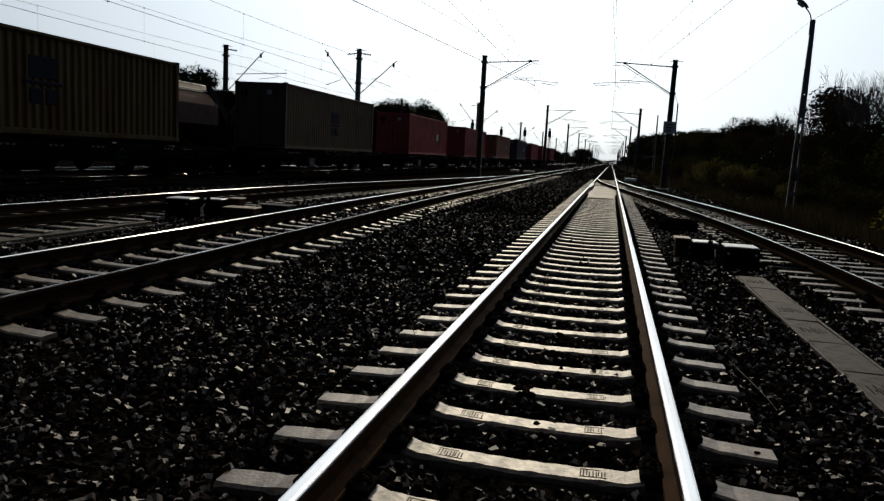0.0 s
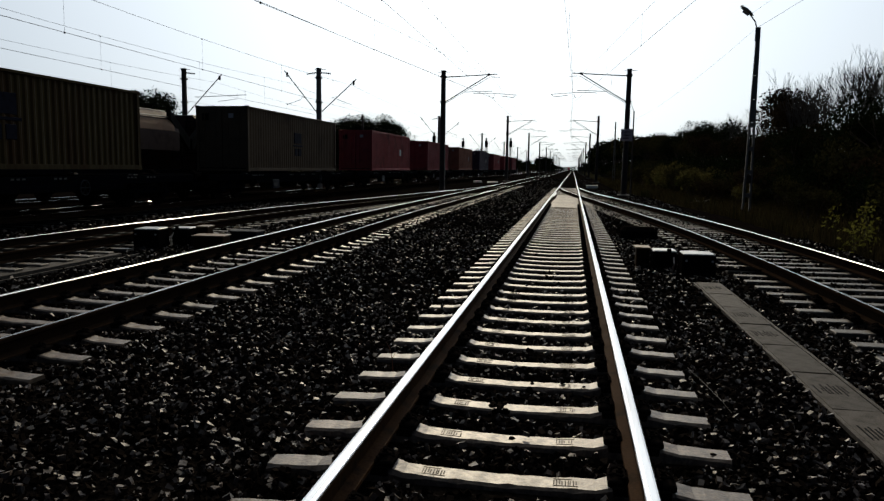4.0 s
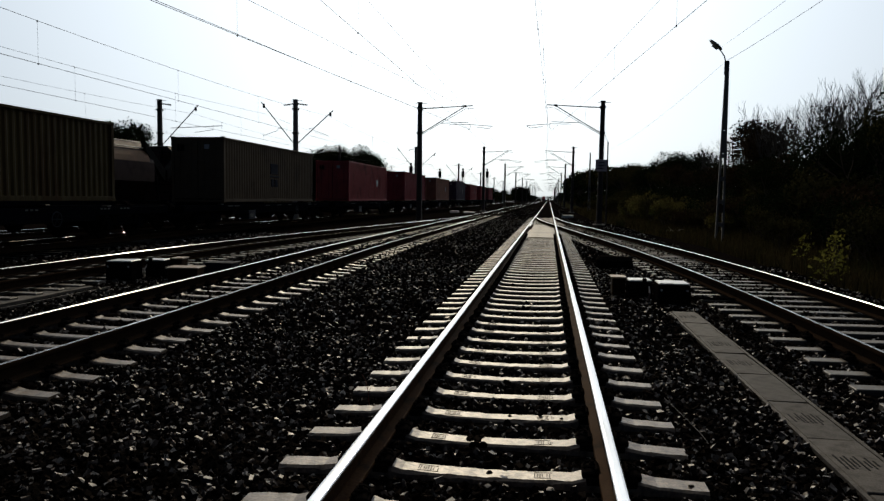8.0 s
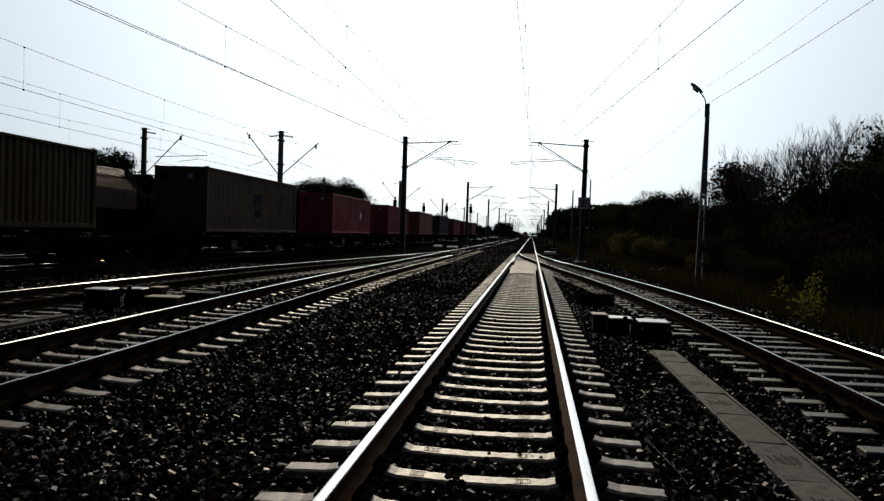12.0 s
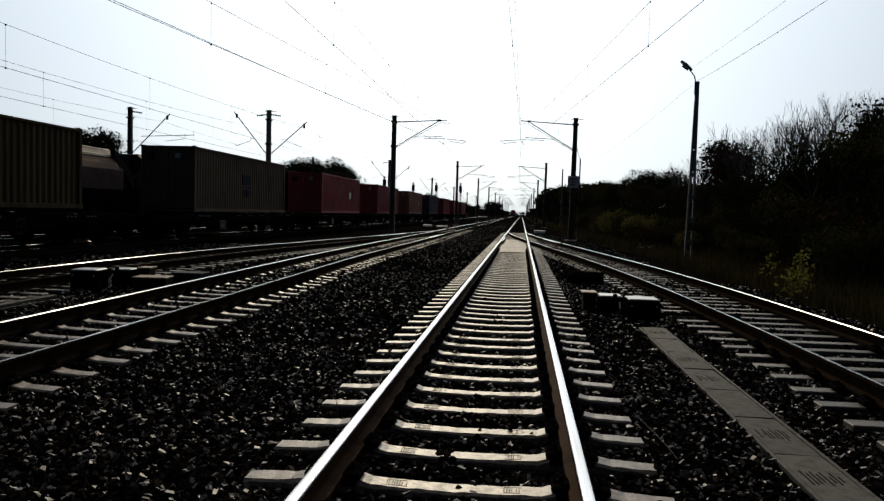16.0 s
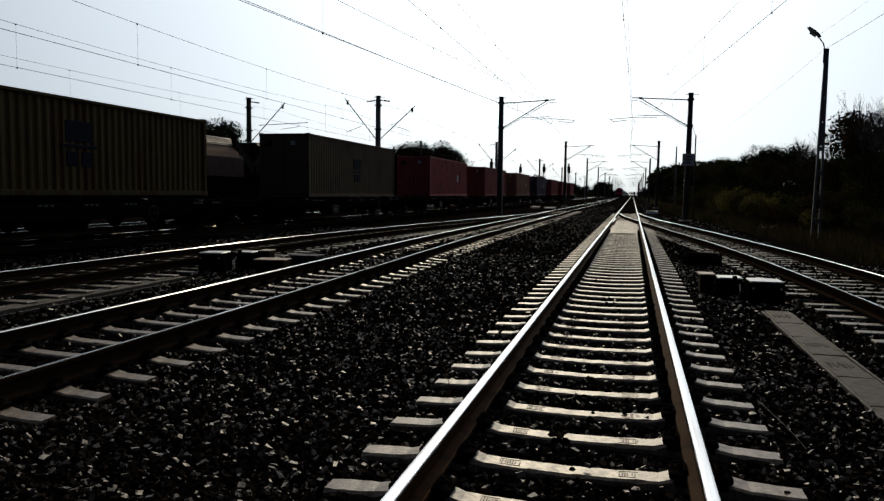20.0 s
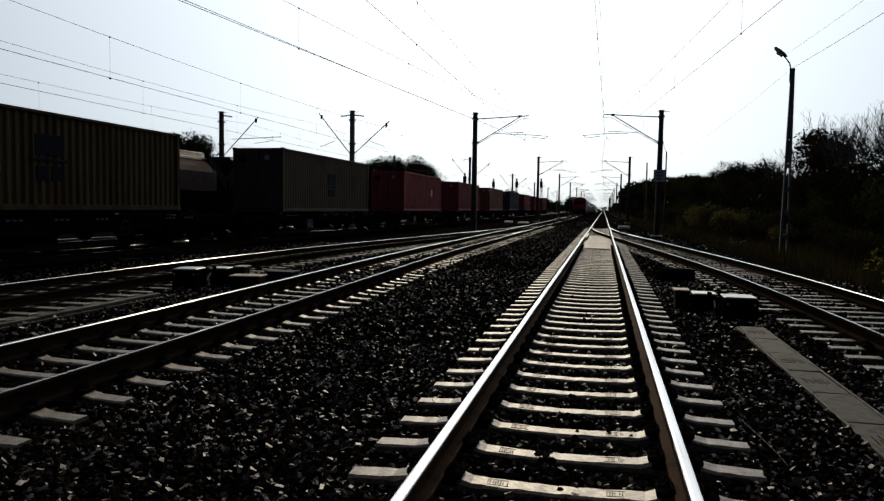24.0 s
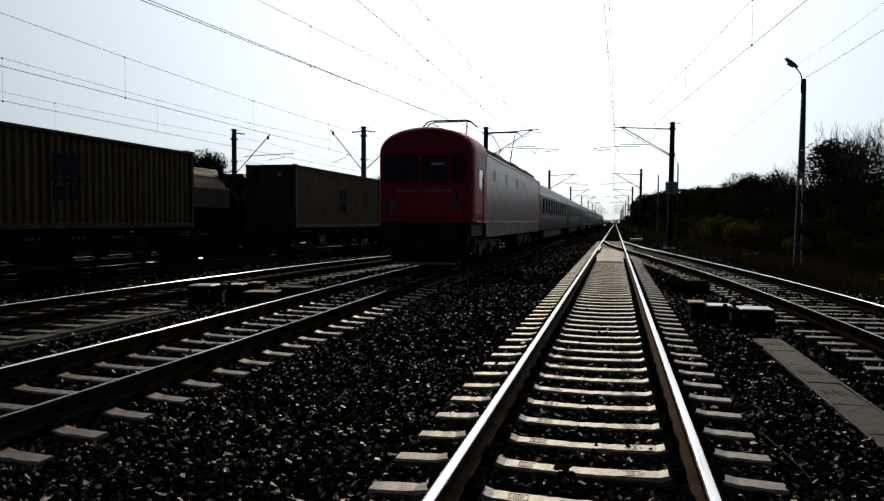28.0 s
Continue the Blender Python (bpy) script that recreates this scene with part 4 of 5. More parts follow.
COLORS = [(BEIGE, "ochre-beige corrugated shipping container with a dark block logo", 6.25), (BEIGE2, "pale beige corrugated shipping container with closed doors", 6.1),
          (RED, "dull red corrugated shipping container", 0), (MAROON, "maroon corrugated shipping container", 0), (OCHRE, "brown-ochre corrugated shipping container", 0),
          (BLUE, "dark blue corrugated shipping container", 0), (RED, "dull red corrugated shipping container", 0), (MAROON, "maroon corrugated shipping container", 0), (RED, "dull red corrugated shipping container", 0)]
wagon = flat_wagon(X_FREIGHT, FIRST)
for k, (paint, label, logo) in enumerate(COLORS):
    y = FIRST + PITCH * k
    if k:
        copy_thing(wagon, pose(X_FREIGHT, y + 6.1, 0))
    container(X_FREIGHT, y + 0.2, paint, label, logo, *((2.896, 1.16) if k else (2.591, 1.235)))


# ---- hopper wagons on the siding behind ----
def hopper(y, label):
    t = thing("hopper_wagon", pose(X_FAR, y, 0), label, "hopper wagon", "hopper wagons")
    g = Build()
    prof = [(-0.7, 1.2), (-1.34, 2.04), (-1.4, 2.08), (-1.4, 2.96), (-1.18, 3.58), (-0.75, 3.92), (0.75, 3.92), (1.18, 3.58), (1.4, 2.96), (1.4, 2.08), (1.34, 2.04), (0.7, 1.2)]
    rings = [[(px, yy, pz if (s or pz > 1.3) else 1.2) for px, pz in prof] for yy, s in ((0.9, 0), (1.2, 1), (11.4, 1), (11.7, 0))]
    g.rings(rings)
    part("body", g, HOPPERD, t)
    for s in (-1, 1):
        for k in range(3):
            y0 = 1.35 + 3.38 * k
            q = Build()
            edge = [(1.41, 3.0), (1.335, 3.26), (1.24, 3.5)]
            q.rings([[(s * (ex + o), yy, ez + o) for ex, ez in edge for o in (0.0,)] + [(s * (ex - 0.04), yy, ez - 0.03) for ex, ez in reversed(edge)] for yy in (y0, y0 + 3.2)])
            part("flap", q, HOPPER, t, "tan roof flap, light on its upward slope put into the colour")
    part("walkway", Build().box(-0.75, 0.75, 1.0, 11.6, 3.93, 3.97, 0.01), CANVAS, t, "pale walkway along the roof")
    for s in (-1, 1):
        part("roof_rail", Build().tube([(s * 1.2, 0.9, 3.64), (s * 1.2, 11.7, 3.64)], 0.03, 6), CANVAS, t, "pale edge rail of the roof")
    for e, yy in ((-1, 0.55), (1, 12.05)):
        y0, y1 = yy - e * 1.0, yy + e * 0.75
        for q in (-1, 1):
            part("end_beam", Build().rings([[(q * 1.12, y0, 3.98), (q * 1.34, y0, 3.98), (q * 1.34, y0, 3.55), (q * 1.12, y0, 3.55)], [(q * 1.12, y1, 2.7), (q * 1.34, y1, 2.7), (q * 1.34, y1, 2.1), (q * 1.12, y1, 2.1)]]), INK, t, "dark sloping end beam")
    for yy in (0.55, 12.05):
        e = 1 if yy > 6 else -1
        g = Build()
        for s in (-1, 1):
            g.tube([(s * 1.25, yy + e * 0.2, 1.15), (s * 1.25, yy, 2.4), (s * 0.95, yy - e * 0.3, 3.7)], 0.07, 6)
            g.tube([(s * 0.5, yy + e * 0.2, 1.15), (s * 0.5, yy - e * 0.3, 3.9)], 0.05, 6)
        for z in (1.6, 2.0, 2.4, 2.8, 3.2, 3.6):
            g.tube([(0.5, yy - e * 0.05, z), (1.2, yy - e * 0.05, z)], 0.025, 5)
        part("end_ladder", g, INK, t)
    g = Build().box(-1.3, 1.3, 0.2, 12.4, 0.85, 1.2, 0.03)
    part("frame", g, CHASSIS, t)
    for yy in (2.2, 10.4):
        bogie(t, yy)
    return t


hopper_wagon = hopper(21.2, "tan and brown covered hopper wagon on the far siding")
for y in (34.4, 8.0):
    copy_thing(hopper_wagon, pose(X_FAR, y, 0))


# ---- express train ----
def shell(length, half, profile, nose=0.0):
    """A vehicle body: its cross-section drawn along y, the front drawn in by nose."""
    b = Build()
    rows = ((0.0, 0.93, 0.955), (0.03, 0.952, 0.967), (0.09, 0.972, 0.98), (0.2, 0.988, 0.991), (0.36, 0.997, 0.998), (0.5, 1.0, 1.0), (length - 0.5, 1.0, 1.0), (length - 0.2, 0.97, 0.965), (length, 0.90, 0.86)) if nose else ((0, 1, 1), (length, 1, 1))
    z0 = profile[0][1]
    full = [(x, z) for x, z in profile] + [(-x, z) for x, z in reversed(profile) if x > 0]
    b.rings([[(x * fx, y, z0 + (z - z0) * fz) for x, z in full] for y, fx, fz in rows])
    return b


loco = thing("electric_locomotive", pose(0, 0, 0), "dark red electric locomotive with a rounded roof, running", "locomotive")
LOCO_PROFILE = [(1.50, 1.45), (1.53, 1.7), (1.53, 3.66), (1.51, 3.78), (1.46, 3.9), (1.37, 4.02), (1.24, 4.13), (1.06, 4.23), (0.84, 4.31), (0.58, 4.37), (0.3, 4.405), (0.0, 4.42)]
LOW_PROFILE = [(1.50, 1.45), (1.53, 1.7), (1.53, 3.66), (1.49, 3.76), (1.3, 3.84), (0.9, 3.91), (0.45, 3.95), (0.0, 3.96)]
part("cab", shell(2.6, 1.5, LOCO_PROFILE, 1), LOCO, loco, "dark red cab with a high rounded roof")
part("body", shell(17.6, 1.5, LOW_PROFILE), LOCO, loco, at=pose(0, 2.0, 0))
for s in (-1, 1):
    part("side_band", Build().box(s * 1.53 - 0.004, s * 1.53 + 0.004, 2.1, 18.6, 0.98, 3.64), LOCOSIDE, loco, "pale grey-pink side band")
    for k in range(4):
        # white panes: the sky's reflection in the glass is put into the colour
        part("side_window", Build().box(s * 1.53 - 0.008, s * 1.53 + 0.012, 3.4 + 3.0 * k, 4.0 + 3.0 * k, 2.9, 3.3, 0.004), WHITE, loco, "small side window painted white for its bright reflection")
    part("cab_window", Build().box(s * 1.525 - 0.008, s * 1.53 + 0.01, 0.75, 1.35, 2.45, 3.1, 0.004), GLASS, loco)
    part("cab_door", Build().box(s * 1.53 - 0.006, s * 1.53 + 0.014, 1.5, 2.05, 1.5, 3.15, 0.004), LOCO, loco)
    part("handrail", Build().tube([(s * 1.56, 1.42, 1.3), (s * 1.56, 1.42, 2.9)], 0.016, 5), LOCOSIDE, loco)
    part("sill_strip", Build().box(s * 1.53 - 0.02, s * 1.53 + 0.02, 0.4, 19.2, 1.45, 1.50, 0.005), LOCOSIDE, loco)
    for d in (0.7, 18.9):
        for z in (0.5, 0.9):
            part("step", Build().box(s * 1.25 - 0.2, s * 1.25 + 0.2, d - 0.15, d + 0.15, z, z + 0.06, 0.01), LOCOD, loco)
part("underframe", Build().box(-1.42, 1.42, 0.1, 19.5, 1.0, 1.46, 0.05), LOCOD, loco)
for x0, x1 in ((-1.36, -0.22), (-0.12, 0.7), (0.8, 1.26)):
    w = part("windscreen", Build().box(x0, x1, -0.012, 0.06, 2.72, 3.5, 0.01), SCREEN, loco)
    part("wiper", Build().tube([((x0 + x1) / 2, -0.03, 2.74), ((x0 + x1) / 2 + 0.25, -0.03, 3.2)], 0.01, 4), INK, w)
part("brow", Build().box(-1.3, 1.3, -0.03, 0.05, 3.54, 3.60, 0.01), LOCO, loco)
part("front_panel", Build().box(-1.2, 1.2, -0.016, 0.03, 1.62, 2.56, 0.012), LOCOFRONT, loco, "brighter red front panel")
# added white plate that imitates daylight seen through the cab's side window
part("cab_plate", Build().box(0.2, 0.62, -0.03, -0.012, 3.2, 3.27), WHITE, loco, "small pale plate at the windscreen, standing for daylight through the cab")
part("front_stripe", Build().box(-0.95, 0.85, -0.024, 0.02, 2.40, 2.45), LOCOSIDE, loco, "dull stripe on the front")
for s in (-1, 1):
    part("headlight", Build().tube([(s * 1.0, 0.05, 1.95), (s * 1.0, -0.07, 1.95)], 0.13, 14), DULL, loco)
    part("tail_light", Build().tube([(s * 1.0, 0.05, 2.25), (s * 1.0, -0.03, 2.25)], 0.08, 10), INSUL, loco)
    part("buffer", Build().tube([(s * 0.87, 0.15, 1.05), (s * 0.87, -0.45, 1.05)], 0.1, 10).tube([(s * 0.87, -0.45, 1.05), (s * 0.87, -0.52, 1.05)], 0.25, 14), LOCOD, loco)
    part("front_handrail", Build().tube([(s * 1.2, -0.08, 1.6), (s * 1.2, -0.08, 2.2)], 0.014, 5), LOCOD, loco)
part("coupling", Build().tube([(0, 0.1, 1.0), (0, -0.4, 1.0), (0, -0.45, 0.75)], 0.06, 8), LOCOD, loco)
part("buffer_beam", Build().box(-1.35, 1.35, -0.02, 0.14, 0.78, 1.3, 0.02), LOCOBEAM, loco)
part("rail_guard", Build().rings([[(x, -0.06, z) for x, z in ((-0.98, 0.16), (0.98, 0.16), (1.28, 0.8), (-1.28, 0.8))], [(x, 0.0, z) for x, z in ((-0.98, 0.16), (0.98, 0.16), (1.28, 0.8), (-1.28, 0.8))]]), LOCOBEAM, loco)
part("guard_edge", Build().box(-0.98, 0.98, -0.075, -0.05, 0.17, 0.235, 0.006), PLATE, loco, "pale lower edge of the rail guard")
part("roof_walkway", Build().box(-0.45, 0.45, 5.5, 13.5, 3.98, 4.04, 0.01), LOCOROOF, loco)
for s in (-1, 1):
    part("cornice", Build().box(s * 1.53 - 0.03, s * 1.53 + 0.03, 2.1, 19.4, 3.65, 3.70, 0.008), LOCOSIDE, loco, "pale cornice strip under the roof")
    for k in range(7):
        part("roof_vent", Build().box(s * 1.15 - 0.16, s * 1.15 + 0.16, 2.9 + 2.3 * k, 4.9 + 2.3 * k, 3.8, 4.02 + 0.03 * (k % 2), 0.04), LOCOD, loco, "dark roof grille box")
for k in range(6):
    part("roof_insulator", Build().tube([(0.3 if k % 2 else -0.3, 6.2 + 1.2 * k, 3.9), (0.3 if k % 2 else -0.3, 6.2 + 1.2 * k, 4.4)], 0.06, 8), INSUL, loco)
part("roof_bar", Build().tube([(0.3, 3.5, 4.4), (0.3, 16.0, 4.4)], 0.02, 5), WIRE, loco)


def pantograph(y, top):
    """A pantograph on four insulators; top is the height of its collector above the rails."""
    p = part("pantograph", Build().box(-0.55, 0.55, y - 0.9, y - 0.8, 4.42, 4.48).box(-0.55, 0.55, y + 0.8, y + 0.9, 4.42, 4.48).box(-0.55, -0.48, y - 0.9, y + 0.9, 4.42, 4.48).box(0.48, 0.55, y - 0.9, y + 0.9, 4.42, 4.48), IRON, loco)
    knee = y + 0.95 if top > 5 else y + 1.35
    zk = 4.45 + (top - 4.45) * 0.5
    for s in (-1, 1):
        part("foot", Build().tube([(s * 0.5, y - 0.8, 3.85), (s * 0.5, y - 0.8, 4.45)], 0.06, 8), INSUL, p)
        part("foot", Build().tube([(s * 0.5, y + 0.8, 3.85), (s * 0.5, y + 0.8, 4.45)], 0.06, 8), INSUL, p)
        part("lower_arm", Build().tube([(s * 0.42, y - 0.6, 4.48), (s * 0.3, knee, zk)], 0.03, 6), IRON, p)
        part("upper_arm", Build().tube([(s * 0.3, knee, zk), (s * 0.6, y - 0.1, top - 0.08)], 0.022, 6), IRON, p)
    for d in (-0.18, 0.18):
        part("collector", Build().tube([(-0.95, y - 0.1 + d, top - 0.22), (-0.75, y - 0.1 + d, top - 0.04), (-0.6, y - 0.1 + d, top), (0.6, y - 0.1 + d, top), (0.75, y - 0.1 + d, top - 0.04), (0.95, y - 0.1 + d, top - 0.22)], 0.025, 6), IRON, p)


pantograph(3.5, 4.99)
pantograph(16.0, 6.08)
for yy in (4.6, 15.0):
    g = Build()
    for s in (-1, 1):
        g.box(s * 1.1 - 0.08, s * 1.1 + 0.08, yy - 2.7, yy + 2.7, 0.5, 0.95, 0.05)
        for d in (-2.1, 0, 2.1):
            g.box(s * 1.15 - 0.12, s * 1.15 + 0.12, yy + d - 0.25, yy + d + 0.25, 0.35, 0.75, 0.04)
    bg = part("bogie", g, LOCOD, loco)
    for d in (-2.1, 0, 2.1):
        wheelset(bg, yy + d, 0.6)

coach = thing("passenger_coach", pose(0, 20, 0), "grey-blue passenger coach with a row of windows, running", "passenger coach", "passenger coaches")
part("body", shell(26.1, 1.41, [(1.36, 1.0), (1.41, 1.3), (1.41, 3.1), (1.36, 3.35)]), COACH, coach)
part("roof", shell(26.1, 1.41, [(1.385, 3.3), (1.3, 3.6), (1.05, 3.85), (0.6, 4.0), (0.0, 4.05)]), COACHROOF, coach, "pale ribbed roof")
PANE = Build().box(-0.008, 0.008, -0.6, 0.6, 0, 0.95, 0.003).mesh("window", [GLASS])
DOOR = Build().box(-0.012, 0.012, -0.4, 0.4, 0, 2.0, 0.004).mesh("door", [LOCOD])
for s in (-1, 1):
    for k in range(11):
        part("window", PANE, None, coach, at=pose(s * 1.413, 3.0 + 2.0 * k, 2.0))
    for yy in (0.9, 25.2):
        part("door", DOOR, None, coach, at=pose(s * 1.413, yy, 1.1))
    part("stripe", Build().box(s * 1.413 - 0.004, s * 1.413 + 0.004, 1.4, 24.7, 1.75, 1.85), PLATE, coach, "thin pale stripe")
part("gangway", Build().box(-0.5, 0.5, -0.25, 0.0, 1.1, 3.4, 0.04).box(-0.5, 0.5, 26.1, 26.35, 1.1, 3.4, 0.04), LOCOD, coach)
part("underframe", Build().box(-1.2, 1.2, 5.5, 20.5, 0.45, 1.0, 0.05), LOCOD, coach)
for yy in (3.2, 22.9):
    bogie(coach, yy)
TRAIN = [(loco, 0.0)] + [(coach if k == 0 else copy_thing(coach, pose(0, 20 + 26.45 * k, 0)), 20.1 + 26.45 * k) for k in range(9)]


# ---- vegetation ----
def leaves(centres, count, size, spread=1.0, flat=0.6):
    """Many small leaf blades round the clump centres (x, y, z, radius)."""
    b = Build()
    c = np.array(centres)
    pick = np.random.choice(len(c), count, p=c[:, 3] ** 2 / (c[:, 3] ** 2).sum())
    d = np.random.normal(size=(count, 3))
    d /= np.linalg.norm(d, axis=1)[:, None]
    r = np.random.uniform(0.35, 1.0, count) ** 0.6
    p = c[pick, :3] + d * (r * c[pick, 3])[:, None] * np.array([spread, spread, 0.85])
    u = np.random.normal(size=(count, 3))
    u /= np.linalg.norm(u, axis=1)[:, None]
    w = np.cross(u, np.random.normal(size=(count, 3)))
    w /= np.linalg.norm(w, axis=1)[:, None] + 1e-9
    s = size * np.random.uniform(0.6, 1.4, count)[:, None]
    u, w = u * s, w * s * flat
    q = np.stack([p - u, p + w, p + u, p - w], 1).reshape(-1, 3)
    b.v, b.f, b.m = q.tolist(), [(4 * k, 4 * k + 1, 4 * k + 2, 4 * k + 3) for k in range(count)], [0] * count
    return b


def limb(b, p, d, length, r, depth, rng, tips, bend=0.25, sides=5, fork=(2, 3)):
    pts = [p]
    for _ in range(3):
        d = (d + Vector((rng.uniform(-1, 1), rng.uniform(-1, 1), rng.uniform(-0.3, 0.8))) * bend * 0.5).normalized()
        pts.append(pts[-1] + d * length / 3)
    b.tube(pts if depth else [pts[0], pts[-1]], r, max(3, sides) if depth else 3, r * 0.6)
    if depth == 0:
        tips.append(pts[-1])
        return
    for k in range(rng.randint(*fork)):
        q = pts[rng.choice((2, 3, 3))]
        side = Vector((rng.uniform(-1, 1), rng.uniform(-1, 1), rng.uniform(0.0, 0.9))).normalized()
        limb(b, q, (d * 0.8 + side * (0.75 if fork[0] < 3 else 0.5)).normalized(), length * (rng.uniform(0.45, 0.72) if bend < 0.2 else rng.uniform(0.58, 0.8)), r * (0.62 if fork[0] == 3 and sides < 6 and bend < 0.2 else 0.5), depth - 1, rng, tips, bend, sides - 1, fork)


def tree(seed, h, crown_mat, leaf_count, label, bare=False, leaf=0.11):
    rng = random.Random(seed)
    t = thing("tree", pose(0, 0, -50), label, "tree", "trees along the line")
    b, tips = Build(), []
    trunk = [(0, 0, -0.3), (rng.uniform(-0.1, 0.1), rng.uniform(-0.1, 0.1), h * 0.2), (rng.uniform(-0.2, 0.2), rng.uniform(-0.2, 0.2), h * 0.42)]
    b.tube(trunk, 0.022 * h, 8, 0.014 * h)
    top = Vector(trunk[-1])
    for k in range(7 if bare else 5):
        a = 2 * math.pi * k * 0.382 + rng.uniform(-0.5, 0.5)
        start = Vector(trunk[1]).lerp(top, rng.uniform(0.3, 1.0))
        limb(b, start, Vector((math.cos(a) * (0.36 if bare else 0.55), math.sin(a) * (0.36 if bare else 0.55), 1.0)).normalized(), h * (0.3 if bare else 0.26), (0.0058 if bare else 0.009) * h, 4 if bare else 1 if leaf > 0.15 else 2, rng, tips, 0.16 if bare else 0.3, 5, (3, 3) if bare else (2, 3))
    part("trunk", b, TWIG if bare else BARK, t)
    if leaf_count:
        cl = [(p.x, p.y, p.z, rng.uniform(0.09, 0.17) * h * (1.35 if leaf > 0.15 else 1)) for p in tips]
        part("crown", leaves(cl, leaf_count, leaf), crown_mat, t)
    return t


def bush(seed, h, crown_mat, count, label, leaf=0.06):
    rng = random.Random(seed)
    t = thing("bush", pose(0, 0, -50), label, "bush", "bushes along the line")
    b, tips = Build(), []
    for k in range(7):
        a = 2 * math.pi * k / 7
        limb(b, Vector((0.1 * math.cos(a), 0.1 * math.sin(a), -0.2)), Vector((math.cos(a) * 0.6, math.sin(a) * 0.6, 1)).normalized(), h * 0.42, 0.012 * h, 1, rng, tips, 0.35, 4, (3, 4))
    part("branching_stem", b, BARK, t)
    part("foliage", leaves([(p.x, p.y, p.z, rng.uniform(0.14, 0.26) * h) for p in tips], count, leaf), crown_mat, t)
    return t


np.random.seed(4)
rng = random.Random(11)
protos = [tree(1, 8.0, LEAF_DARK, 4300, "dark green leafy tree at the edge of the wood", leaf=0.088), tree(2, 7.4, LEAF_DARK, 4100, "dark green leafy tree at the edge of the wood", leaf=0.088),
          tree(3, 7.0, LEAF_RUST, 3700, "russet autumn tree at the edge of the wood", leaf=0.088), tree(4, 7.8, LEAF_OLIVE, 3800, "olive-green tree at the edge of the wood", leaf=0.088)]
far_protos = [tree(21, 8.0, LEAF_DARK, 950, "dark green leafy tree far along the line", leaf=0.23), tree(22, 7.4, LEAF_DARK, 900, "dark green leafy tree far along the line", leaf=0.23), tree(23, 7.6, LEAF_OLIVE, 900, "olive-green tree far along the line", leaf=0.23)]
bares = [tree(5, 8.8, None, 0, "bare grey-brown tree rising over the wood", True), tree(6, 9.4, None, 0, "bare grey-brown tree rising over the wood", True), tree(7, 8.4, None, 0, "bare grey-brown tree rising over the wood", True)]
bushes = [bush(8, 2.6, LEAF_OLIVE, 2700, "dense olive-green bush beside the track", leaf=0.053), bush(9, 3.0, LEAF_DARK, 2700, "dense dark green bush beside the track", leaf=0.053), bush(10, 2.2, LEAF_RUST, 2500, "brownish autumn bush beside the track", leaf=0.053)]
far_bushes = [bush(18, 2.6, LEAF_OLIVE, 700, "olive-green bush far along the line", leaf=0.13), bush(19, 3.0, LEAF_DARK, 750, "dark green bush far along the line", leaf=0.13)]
# wears the brighter leaf colour that stands for sunlight
lit_bush = bush(28, 2.4, LEAF_LIT, 4200, "bush beside the track, sunlight put into its yellow-green leaf colour", leaf=0.053)
used = set()


def rise(proto):
    """How high a plant reaches above its foot, leaving out its thinnest tips."""
    z = np.concatenate([np.array([v.co.z for v in o.data.vertices]) for o in proto.children])
    return float(np.percentile(z, 99.3))


RISE = {p: rise(p) for p in protos + far_protos + bares + bushes + far_bushes + [lit_bush]}


def plant_to(proto, x, y, height, z=-0.75):
    """Plant so that the crown reaches the height above the rails."""
    far = proto if y <= 130 else far_protos[protos.index(proto) % 3] if proto in protos else far_bushes[bushes.index(proto) % 2] if proto in bushes else proto
    return plant(proto, x, y, z, (height - z) / RISE[far] / (1.17 if y > 130 and proto in protos else 1.0))


def between(y, table):
    return float(np.interp(y, [a for a, _ in table], [b for _, b in table]))


EDGE = ((15, 6.0), (34, 5.7), (38, 5.3), (42, 4.3), (47, 4.3), (54, 4.5), (64, 4.8), (80, 5.2), (105, 6.4), (130, 7.0), (160, 7.9), (200, 9.3), (420, 11.0))
BARE = ((24, 8.6), (36, 9.2), (45, 9.5), (55, 10.1), (65, 10.2), (76, 9.6), (84, 8.3), (95, 7.9), (107, 7.6), (130, 7.4))


def plant(proto, x, y, z, size):
    if y > 130 and proto in protos:
        proto, size = far_protos[protos.index(proto) % 3], size * 1.17
    if y > 130 and proto in bushes:
        proto = far_bushes[bushes.index(proto) % 2]
    m = pose(x, y, z, 0, 0, rng.uniform(0, 360)) @ Matrix.Diagonal((1, 1, 1, 1))
    if proto in used:
        o = copy_thing(proto, m)
    else:
        used.add(proto)
        o = proto
        o.matrix_basis = m
    o.scale = (size, size, size * rng.uniform(0.92, 1.08))
    return o


# the wood to the right, nearest first: bushes, leafy edge, bare trees behind
y = 21.0
while y < 170:
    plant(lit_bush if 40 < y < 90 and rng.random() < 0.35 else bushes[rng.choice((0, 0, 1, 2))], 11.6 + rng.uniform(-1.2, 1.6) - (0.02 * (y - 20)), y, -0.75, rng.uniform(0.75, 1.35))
    y += rng.uniform(2.0, 3.4) * (1 + y / 140)
y = 18.0
while y < 420:
    x = 15.4 + rng.uniform(-1.3, 1.6) - min(4.5, 0.03 * (y - 18))
    plant_to(rng.choice(protos), x, y, between(y, EDGE) * rng.uniform(0.86, 1.05))
    y += rng.uniform(2.0, 3.2) * (1 + y / 90)
y = 26.0
while y < 118:
    plant_to(rng.choice(bares), 19.6 + rng.uniform(-1.6, 3.2), y, between(y, BARE) * rng.uniform(0.86, 1.04))
    y += rng.uniform(1.3, 2.3) * (1 + y / 120)
